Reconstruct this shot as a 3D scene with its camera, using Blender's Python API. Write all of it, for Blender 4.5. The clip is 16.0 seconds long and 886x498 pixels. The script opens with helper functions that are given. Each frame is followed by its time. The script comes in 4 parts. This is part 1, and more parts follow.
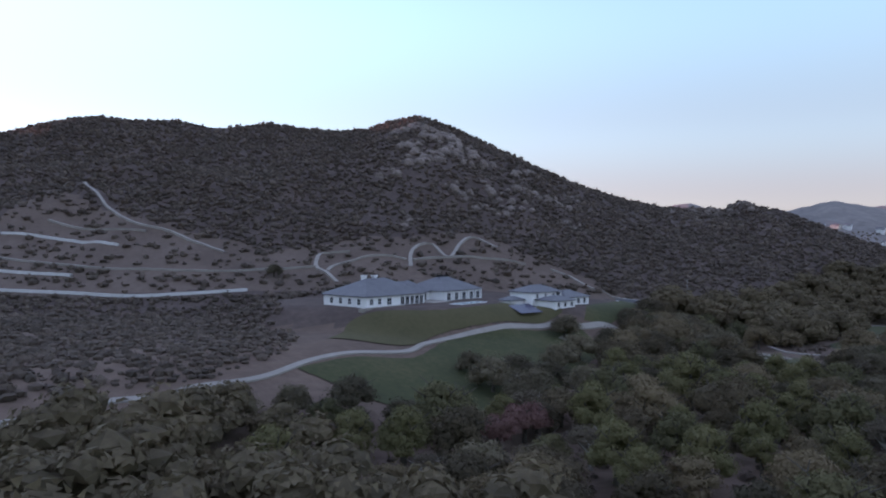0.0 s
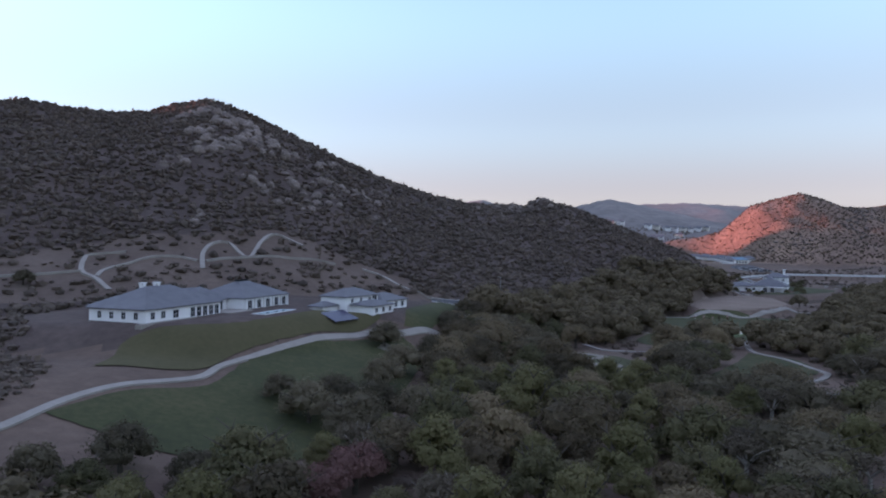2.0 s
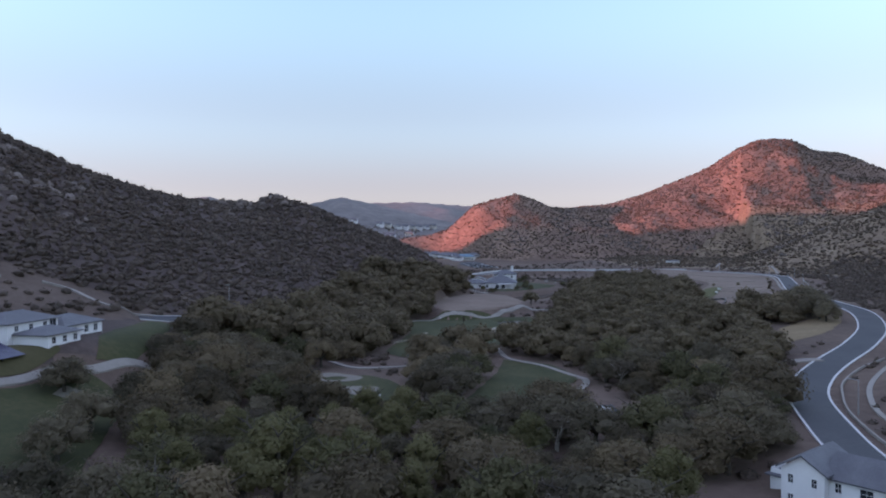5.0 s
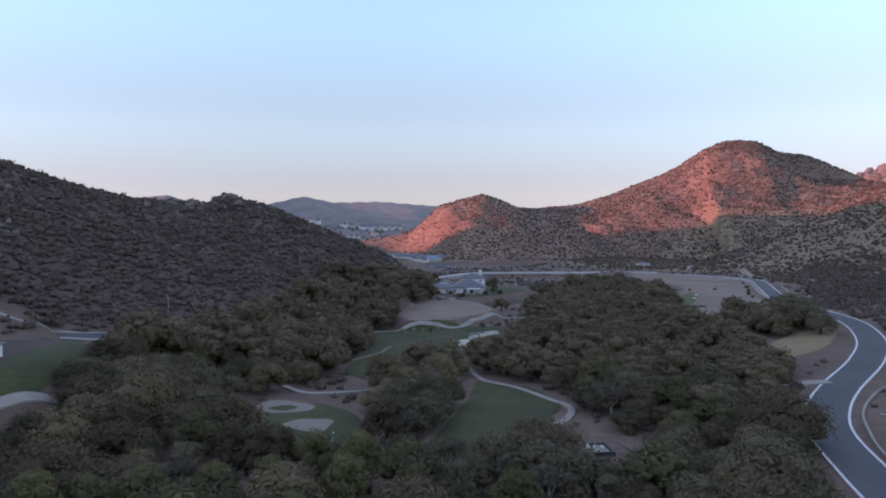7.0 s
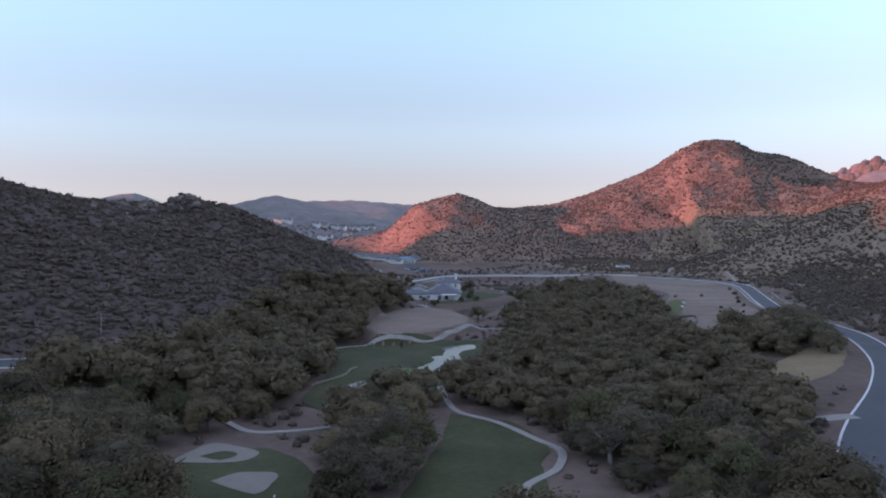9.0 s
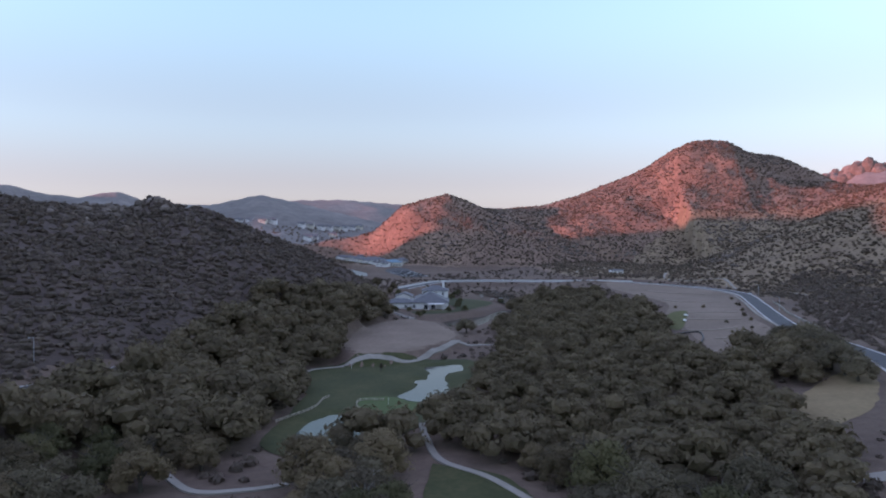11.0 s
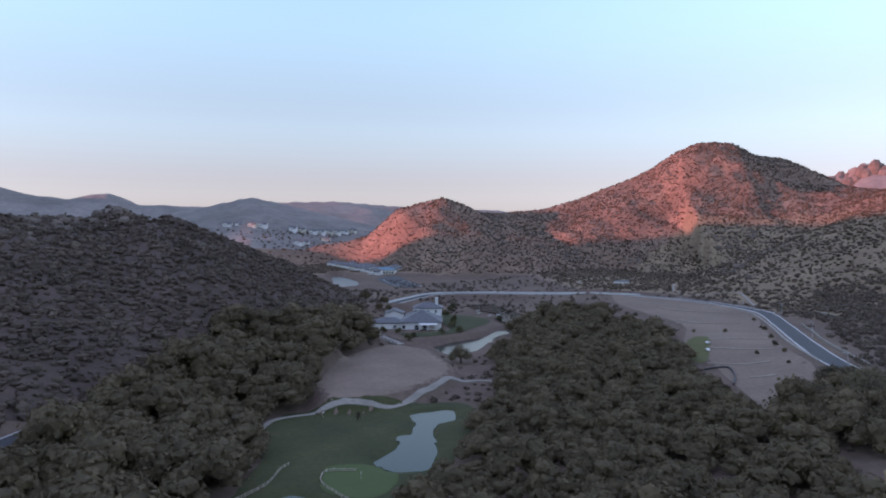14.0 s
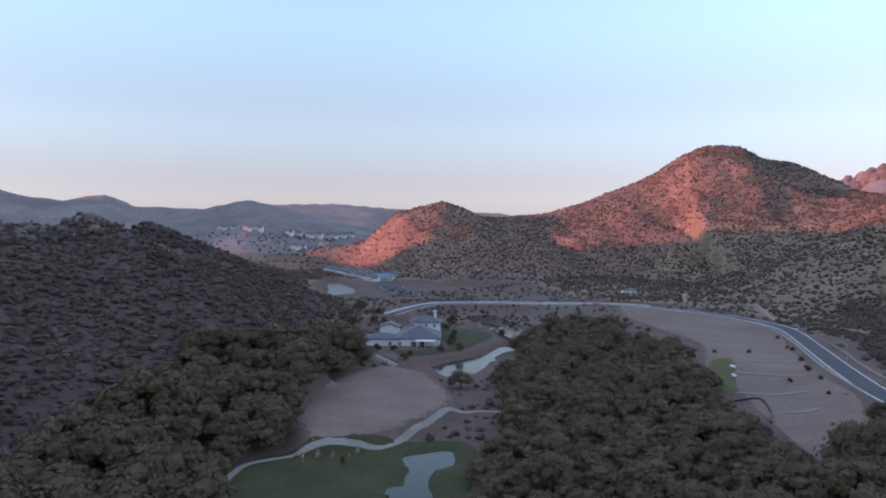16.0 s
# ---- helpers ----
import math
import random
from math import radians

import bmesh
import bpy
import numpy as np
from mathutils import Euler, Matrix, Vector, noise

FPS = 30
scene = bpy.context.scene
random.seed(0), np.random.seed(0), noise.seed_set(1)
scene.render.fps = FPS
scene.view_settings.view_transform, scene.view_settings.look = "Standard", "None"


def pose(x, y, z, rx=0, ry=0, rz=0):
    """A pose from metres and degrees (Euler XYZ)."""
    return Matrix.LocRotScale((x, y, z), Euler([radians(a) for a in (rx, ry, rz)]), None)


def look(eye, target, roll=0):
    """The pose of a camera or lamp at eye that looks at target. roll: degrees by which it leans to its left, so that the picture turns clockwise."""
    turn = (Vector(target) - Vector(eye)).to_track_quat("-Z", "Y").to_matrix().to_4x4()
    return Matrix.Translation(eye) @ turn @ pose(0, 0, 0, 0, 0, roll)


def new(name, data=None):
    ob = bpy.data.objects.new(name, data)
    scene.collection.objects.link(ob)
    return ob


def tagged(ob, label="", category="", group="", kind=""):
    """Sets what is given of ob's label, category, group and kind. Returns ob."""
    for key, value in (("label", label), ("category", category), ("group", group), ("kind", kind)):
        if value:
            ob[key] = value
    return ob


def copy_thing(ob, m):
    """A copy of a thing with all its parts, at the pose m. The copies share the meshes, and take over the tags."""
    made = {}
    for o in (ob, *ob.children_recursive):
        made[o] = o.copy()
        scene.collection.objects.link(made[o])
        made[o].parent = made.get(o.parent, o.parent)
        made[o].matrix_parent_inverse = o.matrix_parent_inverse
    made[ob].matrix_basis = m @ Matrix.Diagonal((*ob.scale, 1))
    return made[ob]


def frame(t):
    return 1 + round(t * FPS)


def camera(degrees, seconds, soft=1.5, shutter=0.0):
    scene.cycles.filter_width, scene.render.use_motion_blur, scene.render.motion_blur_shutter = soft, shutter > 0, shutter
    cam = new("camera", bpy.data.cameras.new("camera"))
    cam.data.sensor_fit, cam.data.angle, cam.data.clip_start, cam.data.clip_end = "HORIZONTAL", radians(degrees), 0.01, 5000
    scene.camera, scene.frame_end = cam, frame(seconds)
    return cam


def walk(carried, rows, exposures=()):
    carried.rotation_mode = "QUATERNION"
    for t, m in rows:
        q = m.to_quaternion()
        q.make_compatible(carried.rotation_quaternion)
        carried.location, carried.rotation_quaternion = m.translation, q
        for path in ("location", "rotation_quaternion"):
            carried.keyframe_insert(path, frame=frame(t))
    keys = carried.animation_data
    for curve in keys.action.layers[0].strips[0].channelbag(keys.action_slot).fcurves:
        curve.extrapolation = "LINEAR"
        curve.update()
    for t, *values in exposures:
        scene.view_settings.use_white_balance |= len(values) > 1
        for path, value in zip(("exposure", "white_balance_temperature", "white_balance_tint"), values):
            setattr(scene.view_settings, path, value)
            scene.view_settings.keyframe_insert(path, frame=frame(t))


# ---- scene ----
from mathutils.geometry import delaunay_2d_cdt

cam = camera(64.3, 16.0, soft=2.0)
EXPOSURES = [(0, 3.11, 7100, 43), (16, 3.11, 7100, 43)]
PATH = [
    (0, (2.234, -0.501, 41.615), (2.306, 1.498, 41.604), 0.5),
    (0.5, (1.583, 6.707, 41.824), (1.787, 8.697, 41.811), 0.4),
    (1, (1.074, 14.785, 42.02), (1.424, 16.754, 42.006), 0.4),
    (1.5, (1.375, 22.45, 42.49), (1.864, 24.389, 42.472), 0.3),
    (2, (1.77, 29.649, 42.864), (2.398, 31.547, 42.843), 0.2),
    (2.5, (2.865, 36.341, 43.21), (3.632, 38.188, 43.187), 0.2),
    (3, (4.823, 43.197, 43.39), (5.715, 44.987, 43.366), 0.1),
    (3.5, (7.538, 49.182, 43.6), (8.542, 50.911, 43.577), -0.0),
    (4, (10.826, 55.187, 43.713), (11.938, 56.85, 43.689), -0.2),
    (4.5, (13.988, 61.739, 43.974), (15.2, 63.329, 43.948), -0.2),
    (5, (17.966, 67.719, 44.208), (19.249, 69.254, 44.181), -0.3),
    (7.5, (41.381, 94.493, 47.427), (42.746, 95.954, 47.396), -0.2),
    (8, (46.916, 99.702, 48.352), (48.297, 101.149, 48.318), -0.2),
    (8.5, (52.18, 104.915, 49.299), (53.575, 106.348, 49.265), -0.2),
    (9, (57.461, 109.839, 50.317), (58.867, 111.261, 50.283), -0.2),
    (9.5, (62.842, 114.756, 51.371), (64.257, 116.17, 51.336), -0.2),
    (10, (67.905, 119.557, 52.53), (69.327, 120.963, 52.494), -0.2),
    (12.5, (97.603, 143.659, 59.751), (99.034, 145.056, 59.713), -0.0),
    (13, (103.034, 148.619, 61.134), (104.467, 150.014, 61.096), -0.0),
    (13.5, (108.399, 153.812, 62.235), (109.832, 155.207, 62.198), 0.0),
    (14, (114.215, 159.078, 63.687), (115.647, 160.473, 63.651), 0.0),
    (14.5, (120.192, 164.803, 65.062), (121.625, 166.197, 65.027), 0.1),
    (15, (125.696, 170.419, 66.193), (127.13, 171.812, 66.159), 0.1),
    (15.5, (132.006, 175.657, 67.452), (133.438, 177.053, 67.419), 0.1),
    (16, (137.786, 181.063, 68.522), (139.218, 182.459, 68.491), 0.2),
]
walk(cam, [(t, look(eye, target, roll)) for t, eye, target, roll in PATH], EXPOSURES)

# ---- world and sun ----
SUN_AZ, SUN_EL = -58.0, 6.0          # degrees from +y towards +x, and above the horizon
world = bpy.data.worlds.new("world")
scene.world = world
world.use_nodes = True
wn = world.node_tree.nodes
sky = wn.new("ShaderNodeTexSky")
sky.sky_type, sky.sun_disc = "NISHITA", False
sky.sun_elevation, sky.sun_rotation = radians(SUN_EL), radians(SUN_AZ)
sky.altitude, sky.air_density, sky.dust_density, sky.ozone_density = 200, 1.4, 0.03, 2.7
# the horizon is taken a little above the haze band of the clear-sky model
coord, lift, unit = wn.new("ShaderNodeTexCoord"), wn.new("ShaderNodeVectorMath"), wn.new("ShaderNodeVectorMath")
lift.operation, unit.operation = "ADD", "NORMALIZE"
lift.inputs[1].default_value = (0, 0, 0.14)
world.node_tree.links.new(coord.outputs["Generated"], lift.inputs[0])
world.node_tree.links.new(lift.outputs[0], unit.inputs[0])
world.node_tree.links.new(unit.outputs[0], sky.inputs[0])
# dusk sky: a soft rosy band all round the horizon, clear blue higher up
height_of, dusk, tinted = wn.new("ShaderNodeSeparateXYZ"), wn.new("ShaderNodeValToRGB"), wn.new("ShaderNodeVectorMath")
tinted.operation = "MULTIPLY"
dusk.color_ramp.interpolation = "EASE"
for stop, (at, tone) in zip(dusk.color_ramp.elements, ((0.135, (0.25, 0.190, 0.212, 1)), (0.80, (1.0, 0.84, 0.79, 1)))):
    stop.position, stop.color = at, tone
for at, tone in ((0.20, (0.36, 0.292, 0.278, 1)), (0.29, (0.42, 0.415, 0.388, 1)), (0.44, (0.53, 0.615, 0.555, 1))):
    dusk.color_ramp.elements.new(at).color = tone
world.node_tree.links.new(unit.outputs[0], height_of.inputs[0])
world.node_tree.links.new(height_of.outputs["Z"], dusk.inputs[0])
world.node_tree.links.new(sky.outputs[0], tinted.inputs[0])
world.node_tree.links.new(dusk.outputs[0], tinted.inputs[1])
world.node_tree.links.new(tinted.outputs[0], wn["Background"].inputs[0])
wn["Background"].inputs[1].default_value = 0.15
sun_dir = Vector((math.sin(radians(SUN_AZ)) * math.cos(radians(SUN_EL)), math.cos(radians(SUN_AZ)) * math.cos(radians(SUN_EL)), math.sin(radians(SUN_EL))))
sun = new("sun", bpy.data.lights.new("sun", "SUN"))
sun.data.energy, sun.data.angle, sun.data.color = 0.72, radians(0.8), (1.0, 0.42, 0.38)
sun.matrix_world = look(sun_dir * 400, (0, 0, 0))


# ---- materials ----
def node_mat(name, ramp, scale=1.0, fine=6.0, rough=0.9, bump=0.3, spread=0.0, island=0.0, metal=0.0, local=False, bump_dist=0.1, leaf=0.0):
    """Noise at two scales between the ramp's colours; spread and island vary it by object and by loose piece."""
    m = bpy.data.materials.new(name)
    m.use_nodes = True
    n, l = m.node_tree.nodes, m.node_tree.links
    b = n["Principled BSDF"]
    b.inputs["Roughness"].default_value, b.inputs["Metallic"].default_value = rough, metal
    b.inputs["Specular IOR Level"].default_value = 0.25
    if local:
        where = n.new("ShaderNodeTexCoord").outputs["Object"]
    else:
        where = n.new("ShaderNodeNewGeometry").outputs["Position"]
    big, small = n.new("ShaderNodeTexNoise"), n.new("ShaderNodeTexNoise")
    for tex, sc, det in ((big, scale, 4), (small, scale * fine, 5)):
        tex.inputs["Scale"].default_value, tex.inputs["Detail"].default_value = sc, det
        tex.inputs["Roughness"].default_value = 0.62
        l.new(where, tex.inputs["Vector"])
    mix = n.new("ShaderNodeMix")
    mix.inputs[0].default_value = 0.45
    l.new(big.outputs["Fac"], mix.inputs[2])
    l.new(small.outputs["Fac"], mix.inputs[3])
    value = mix.outputs[0]
    for amount, make in ((spread, "ShaderNodeObjectInfo"), (island, "ShaderNodeNewGeometry")):
        if amount:
            src = n.new(make).outputs["Random" if make == "ShaderNodeObjectInfo" else "Random Per Island"]
            add = n.new("ShaderNodeMath")
            add.operation = "MULTIPLY_ADD"
            add.inputs[1].default_value = amount
            l.new(src, add.inputs[0])
            l.new(value, add.inputs[2])
            sub = n.new("ShaderNodeMath")
            sub.operation = "SUBTRACT"
            sub.inputs[1].default_value = amount / 2
            l.new(add.outputs[0], sub.inputs[0])
            value = sub.outputs[0]
    cr = n.new("ShaderNodeValToRGB")
    els = cr.color_ramp.elements
    pos = [0.28 + 0.44 * i / (len(ramp) - 1) for i in range(len(ramp))]
    while len(els) < len(ramp):
        els.new(0.5)
    for e, p, c in zip(els, pos, ramp):
        e.position, e.color = p, (*c, 1)
    l.new(value, cr.inputs[0])
    l.new(cr.outputs[0], b.inputs["Base Color"])
    if leaf:
        tr, mx_ = n.new("ShaderNodeBsdfTranslucent"), n.new("ShaderNodeMixShader")
        mx_.inputs[0].default_value = leaf
        l.new(cr.outputs[0], tr.inputs[0])
        l.new(b.outputs[0], mx_.inputs[1])
        l.new(tr.outputs[0], mx_.inputs[2])
        l.new(mx_.outputs[0], n["Material Output"].inputs["Surface"])
    if bump:
        bm_ = n.new("ShaderNodeBump")
        bm_.inputs["Strength"].default_value, bm_.inputs["Distance"].default_value = bump, bump_dist
        l.new(small.outputs["Fac"], bm_.inputs["Height"])
        l.new(bm_.outputs[0], b.inputs["Normal"])
    return m


M_GROUND = node_mat("scrub_ground", [(0.086, 0.057, 0.045), (0.133, 0.089, 0.067), (0.194, 0.131, 0.098)], 0.02, 14, 0.95, 0.5, bump_dist=1.0)
M_SCRUB = node_mat("chaparral_litter", [(0.051, 0.036, 0.030), (0.083, 0.058, 0.048), (0.136, 0.095, 0.078)], 0.025, 14, 0.95, 0.5, bump_dist=1.0)
M_CUT = node_mat("terrace_soil", [(0.083, 0.057, 0.044), (0.124, 0.086, 0.066), (0.176, 0.126, 0.098)], 0.03, 14, 0.95, 0.5, bump_dist=0.6)
# East hill soil and rock, with some low-sun brightness put into the colour
M_EAST = node_mat("sunlit_east_soil", [(0.100, 0.064, 0.048), (0.195, 0.124, 0.090), (0.350, 0.225, 0.160)], 0.012, 12, 0.95, 0.6, bump_dist=2.0)
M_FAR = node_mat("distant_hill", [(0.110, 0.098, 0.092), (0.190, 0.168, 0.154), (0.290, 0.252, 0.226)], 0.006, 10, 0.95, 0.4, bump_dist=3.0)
M_LEAF = node_mat("oak_leaves", [(0.079, 0.061, 0.036), (0.148, 0.111, 0.065), (0.231, 0.171, 0.099)], 0.09, 8, 0.8, 0.0, spread=0.5, island=0.1, leaf=0.38)
M_WOODS = node_mat("far_oak_leaves", [(0.079, 0.061, 0.037), (0.148, 0.113, 0.067), (0.234, 0.175, 0.103)], 0.075, 9, 0.8, 0.0, island=0.16, leaf=0.38)
M_WILLOW = node_mat("willow_leaves", [(0.084, 0.080, 0.034), (0.140, 0.127, 0.054), (0.195, 0.168, 0.078)], 0.1, 10, 0.7, 0.0, spread=0.2, island=0.12, leaf=0.38)
M_RED = node_mat("plum_leaves", [(0.115, 0.055, 0.048), (0.185, 0.092, 0.078), (0.240, 0.128, 0.108)], 0.1, 10, 0.7, 0.0, island=0.15, leaf=0.38)
M_SHRUB = node_mat("chaparral", [(0.086, 0.066, 0.052), (0.138, 0.104, 0.081), (0.200, 0.148, 0.116)], 0.03, 12, 0.85, 0.0, island=0.30, leaf=0.38)
M_SHRUB_EAST = node_mat("dry_chaparral", [(0.085, 0.066, 0.046), (0.145, 0.106, 0.076), (0.225, 0.160, 0.112)], 0.02, 12, 0.85, 0.0, island=0.35, leaf=0.38)
M_GREYLEAF = node_mat("grey_oak_leaves", [(0.079, 0.066, 0.041), (0.135, 0.110, 0.070), (0.198, 0.160, 0.101)], 0.09, 8, 0.85, 0.0, spread=0.35, island=0.1, leaf=0.38)
M_GREENLEAF = node_mat("green_oak_leaves", [(0.064, 0.062, 0.030), (0.112, 0.103, 0.050), (0.175, 0.152, 0.076)], 0.09, 8, 0.8, 0.0, spread=0.3, island=0.1, leaf=0.38)
M_STRAW = node_mat("straw_slope", [(0.125, 0.086, 0.060), (0.215, 0.150, 0.098), (0.330, 0.236, 0.150)], 0.03, 9, 0.95, 0.5, bump_dist=0.8)
M_DRYLEAF = node_mat("dry_leaves", [(0.085, 0.068, 0.048), (0.125, 0.10, 0.07), (0.165, 0.13, 0.09)], 0.1, 10, 0.85, 0.0, spread=0.2, island=0.2, leaf=0.38)
M_PALEBARK = node_mat("pale_bark", [(0.22, 0.20, 0.17), (0.36, 0.33, 0.29)], 1.0, 6, 0.9, 0.4)
M_CLIFF = node_mat("cliff_granite", [(0.10, 0.076, 0.064), (0.175, 0.136, 0.114), (0.28, 0.222, 0.188)], 0.09, 9, 0.9, 0.8, island=0.2, bump_dist=1.0)
M_BARK = node_mat("bark", [(0.05, 0.04, 0.03), (0.12, 0.10, 0.08)], 1.5, 6, 0.95, 0.6)
M_GRASS = node_mat("golf_grass", [(0.027, 0.032, 0.013), (0.047, 0.052, 0.019), (0.090, 0.078, 0.034)], 0.05, 12, 0.9, 0.3)
M_OLIVE = node_mat("olive_grass", [(0.056, 0.050, 0.021), (0.079, 0.068, 0.030), (0.101, 0.083, 0.041)], 0.06, 12, 0.95, 0.3)
M_DRY = node_mat("dry_lawn", [(0.150, 0.105, 0.055), (0.215, 0.150, 0.082), (0.280, 0.200, 0.112)], 0.05, 12, 0.95, 0.3)
M_DIRT = node_mat("bare_dirt", [(0.140, 0.099, 0.075), (0.200, 0.143, 0.109), (0.272, 0.201, 0.155)], 0.03, 16, 0.95, 0.4)
M_PATH = node_mat("concrete_path", [(0.21, 0.185, 0.155), (0.275, 0.245, 0.21), (0.34, 0.305, 0.265)], 0.15, 12, 0.9, 0.2)
M_KERB = node_mat("concrete_kerb", [(0.48, 0.47, 0.45), (0.56, 0.55, 0.53), (0.64, 0.63, 0.61)], 0.3, 12, 0.9, 0.2)
M_ASPHALT = node_mat("asphalt", [(0.05, 0.052, 0.056), (0.065, 0.067, 0.07), (0.085, 0.086, 0.088)], 0.08, 20, 0.75, 0.2)
M_SAND = node_mat("bunker_sand", [(0.176, 0.152, 0.120), (0.232, 0.204, 0.164)], 0.4, 8, 0.95, 0.3)
M_ROCK = node_mat("granite", [(0.07, 0.055, 0.045), (0.14, 0.108, 0.088), (0.24, 0.185, 0.15)], 0.06, 8, 0.9, 0.7, bump_dist=1.0)
M_STUCCO = node_mat("white_stucco", [(0.70, 0.69, 0.67), (0.78, 0.77, 0.75)], 0.4, 10, 0.9, 0.1)
M_ROOF = node_mat("slate_roof", [(0.085, 0.085, 0.092), (0.115, 0.116, 0.124), (0.155, 0.155, 0.162)], 0.3, 12, 0.55, 0.4)
M_GLASS = node_mat("dark_window", [(0.015, 0.018, 0.022), (0.03, 0.034, 0.04)], 0.5, 4, 0.08, 0.0)
M_TRIM = node_mat("dark_trim", [(0.03, 0.03, 0.032), (0.05, 0.05, 0.052)], 1.0, 4, 0.5, 0.0)
M_POOL = node_mat("pool_water", [(0.16, 0.36, 0.42), (0.22, 0.46, 0.52)], 0.4, 5, 0.05, 0.05, bump_dist=0.02)
M_SOLAR = node_mat("solar_glass", [(0.03, 0.03, 0.06), (0.05, 0.045, 0.09)], 0.5, 6, 0.2, 0.0)
M_PUTT = node_mat("putting_grass", [(0.06, 0.088, 0.03), (0.075, 0.105, 0.038)], 0.1, 10, 0.9, 0.1)
M_WOOD = node_mat("weathered_timber", [(0.30, 0.25, 0.19), (0.46, 0.40, 0.32)], 1.0, 8, 0.9, 0.3)
M_STEEL = node_mat("galvanised_steel", [(0.35, 0.36, 0.37), (0.45, 0.46, 0.47)], 1.0, 8, 0.45, 0.0, metal=0.6)
M_BLUE = node_mat("blue_plastic", [(0.03, 0.10, 0.45), (0.05, 0.14, 0.52)], 1.0, 5, 0.5, 0.0)
M_CREAM = node_mat("cream_render", [(0.58, 0.54, 0.46), (0.66, 0.62, 0.54)], 0.4, 10, 0.9, 0.1)
M_TEAL = node_mat("teal_roof", [(0.10, 0.20, 0.26), (0.14, 0.26, 0.32)], 0.3, 10, 0.5, 0.2)
M_PALEDIRT = node_mat("pale_dirt", [(0.21, 0.165, 0.125), (0.29, 0.235, 0.185)], 0.2, 8, 0.95, 0.4)
M_WEED = node_mat("weeds", [(0.075, 0.075, 0.026), (0.12, 0.115, 0.045)], 0.15, 10, 0.95, 0.5)
M_LAKE = node_mat("rippled_lake_water", [(0.05, 0.06, 0.065), (0.08, 0.09, 0.095)], 0.3, 6, 0.28, 0.6, bump_dist=0.08)
M_WATER = node_mat("pond_water", [(0.012, 0.016, 0.014), (0.02, 0.025, 0.022)], 0.2, 4, 0.10, 0.15, bump_dist=0.03)


# ---- terrain ----
LAT = np.random.RandomState(7).rand(64, 64)


def vnoise(x, y):
    xi, yi = np.floor(x).astype(int), np.floor(y).astype(int)
    fx, fy = x - xi, y - yi
    fx, fy = fx * fx * (3 - 2 * fx), fy * fy * (3 - 2 * fy)
    g = lambda a, b: LAT[a % 64, b % 64]
    return (g(xi, yi) * (1 - fx) + g(xi + 1, yi) * fx) * (1 - fy) + (g(xi, yi + 1) * (1 - fx) + g(xi + 1, yi + 1) * fx) * fy


def fbm(x, y, octaves=5, ridged=False):
    total, amp, norm = 0.0, 1.0, 0.0
    for i in range(octaves):
        v = vnoise(x * 2 ** i + 17.3 * i, y * 2 ** i + 5.1 * i)
        if ridged:
            v = 1 - np.abs(2 * v - 1)
        total, norm, amp = total + amp * v, norm + amp, amp * 0.5
    return total / norm - 0.5


def smooth(a, b, v):
    u = np.clip((v - a) / (b - a), 0, 1)
    return u * u * (3 - 2 * u)


def near(px, py, pts):
    """Distance to a polyline of (x, y, ...), and its further values where it is nearest."""
    pts = np.array(pts, float)
    best, vals = np.full(px.shape, 1e9), np.zeros(px.shape + (pts.shape[1] - 2,))
    for a, b in zip(pts, pts[1:]):
        d = b[:2] - a[:2]
        k = np.clip(((px - a[0]) * d[0] + (py - a[1]) * d[1]) / max(d @ d, 1e-9), 0, 1)
        dist = np.hypot(px - a[0] - k * d[0], py - a[1] - k * d[1])
        m = dist < best
        best = np.where(m, dist, best)
        vals[m] = (a[2:] + k[..., None] * (b[2:] - a[2:]))[m]
    return best, vals


def inside(px, py, poly):
    """Signed distance to a closed outline, negative inside."""
    d, _ = near(px, py, [(*p[:2], 0) for p in (*poly, poly[0])])
    c = np.zeros(px.shape, bool)
    for (x0, y0), (x1, y1) in zip(poly, (*poly[1:], poly[0])):
        if y0 != y1:
            c ^= ((y0 > py) != (y1 > py)) & (px < (x1 - x0) * (py - y0) / (y1 - y0) + x0)
    return np.where(c, -d, d)


# crests: x, y, height, reach of the slope
CREST_WEST = [(-1300, 660, 150, 420), (-346, 600, 132, 330), (-295, 600, 144, 330), (-268, 600, 147, 330), (-235, 600, 144, 330), (-202, 600, 145, 330), (-169, 600, 138, 330), (-122, 600, 143, 330), (-94, 600, 139, 330), (-70, 600, 137, 330), (-41, 600, 139, 330), (-25, 600, 146, 330), (3, 600, 151, 318), (24, 600, 145, 309), (40, 600, 138, 303), (69, 600, 125, 291), (104, 600, 109, 276), (138, 598, 95, 262), (170, 596, 84, 248), (207, 594, 76, 233), (240, 592, 74, 219), (262, 589, 74, 215),
              (274, 588, 81, 210), (286, 592, 78, 195), (300, 594, 66, 173), (326, 623, 62, 143), (338, 651, 80, 118), (397, 614, 49, 164), (429, 619, 34, 82), (470, 660, 20, 70), (520, 700, 8, 60)]
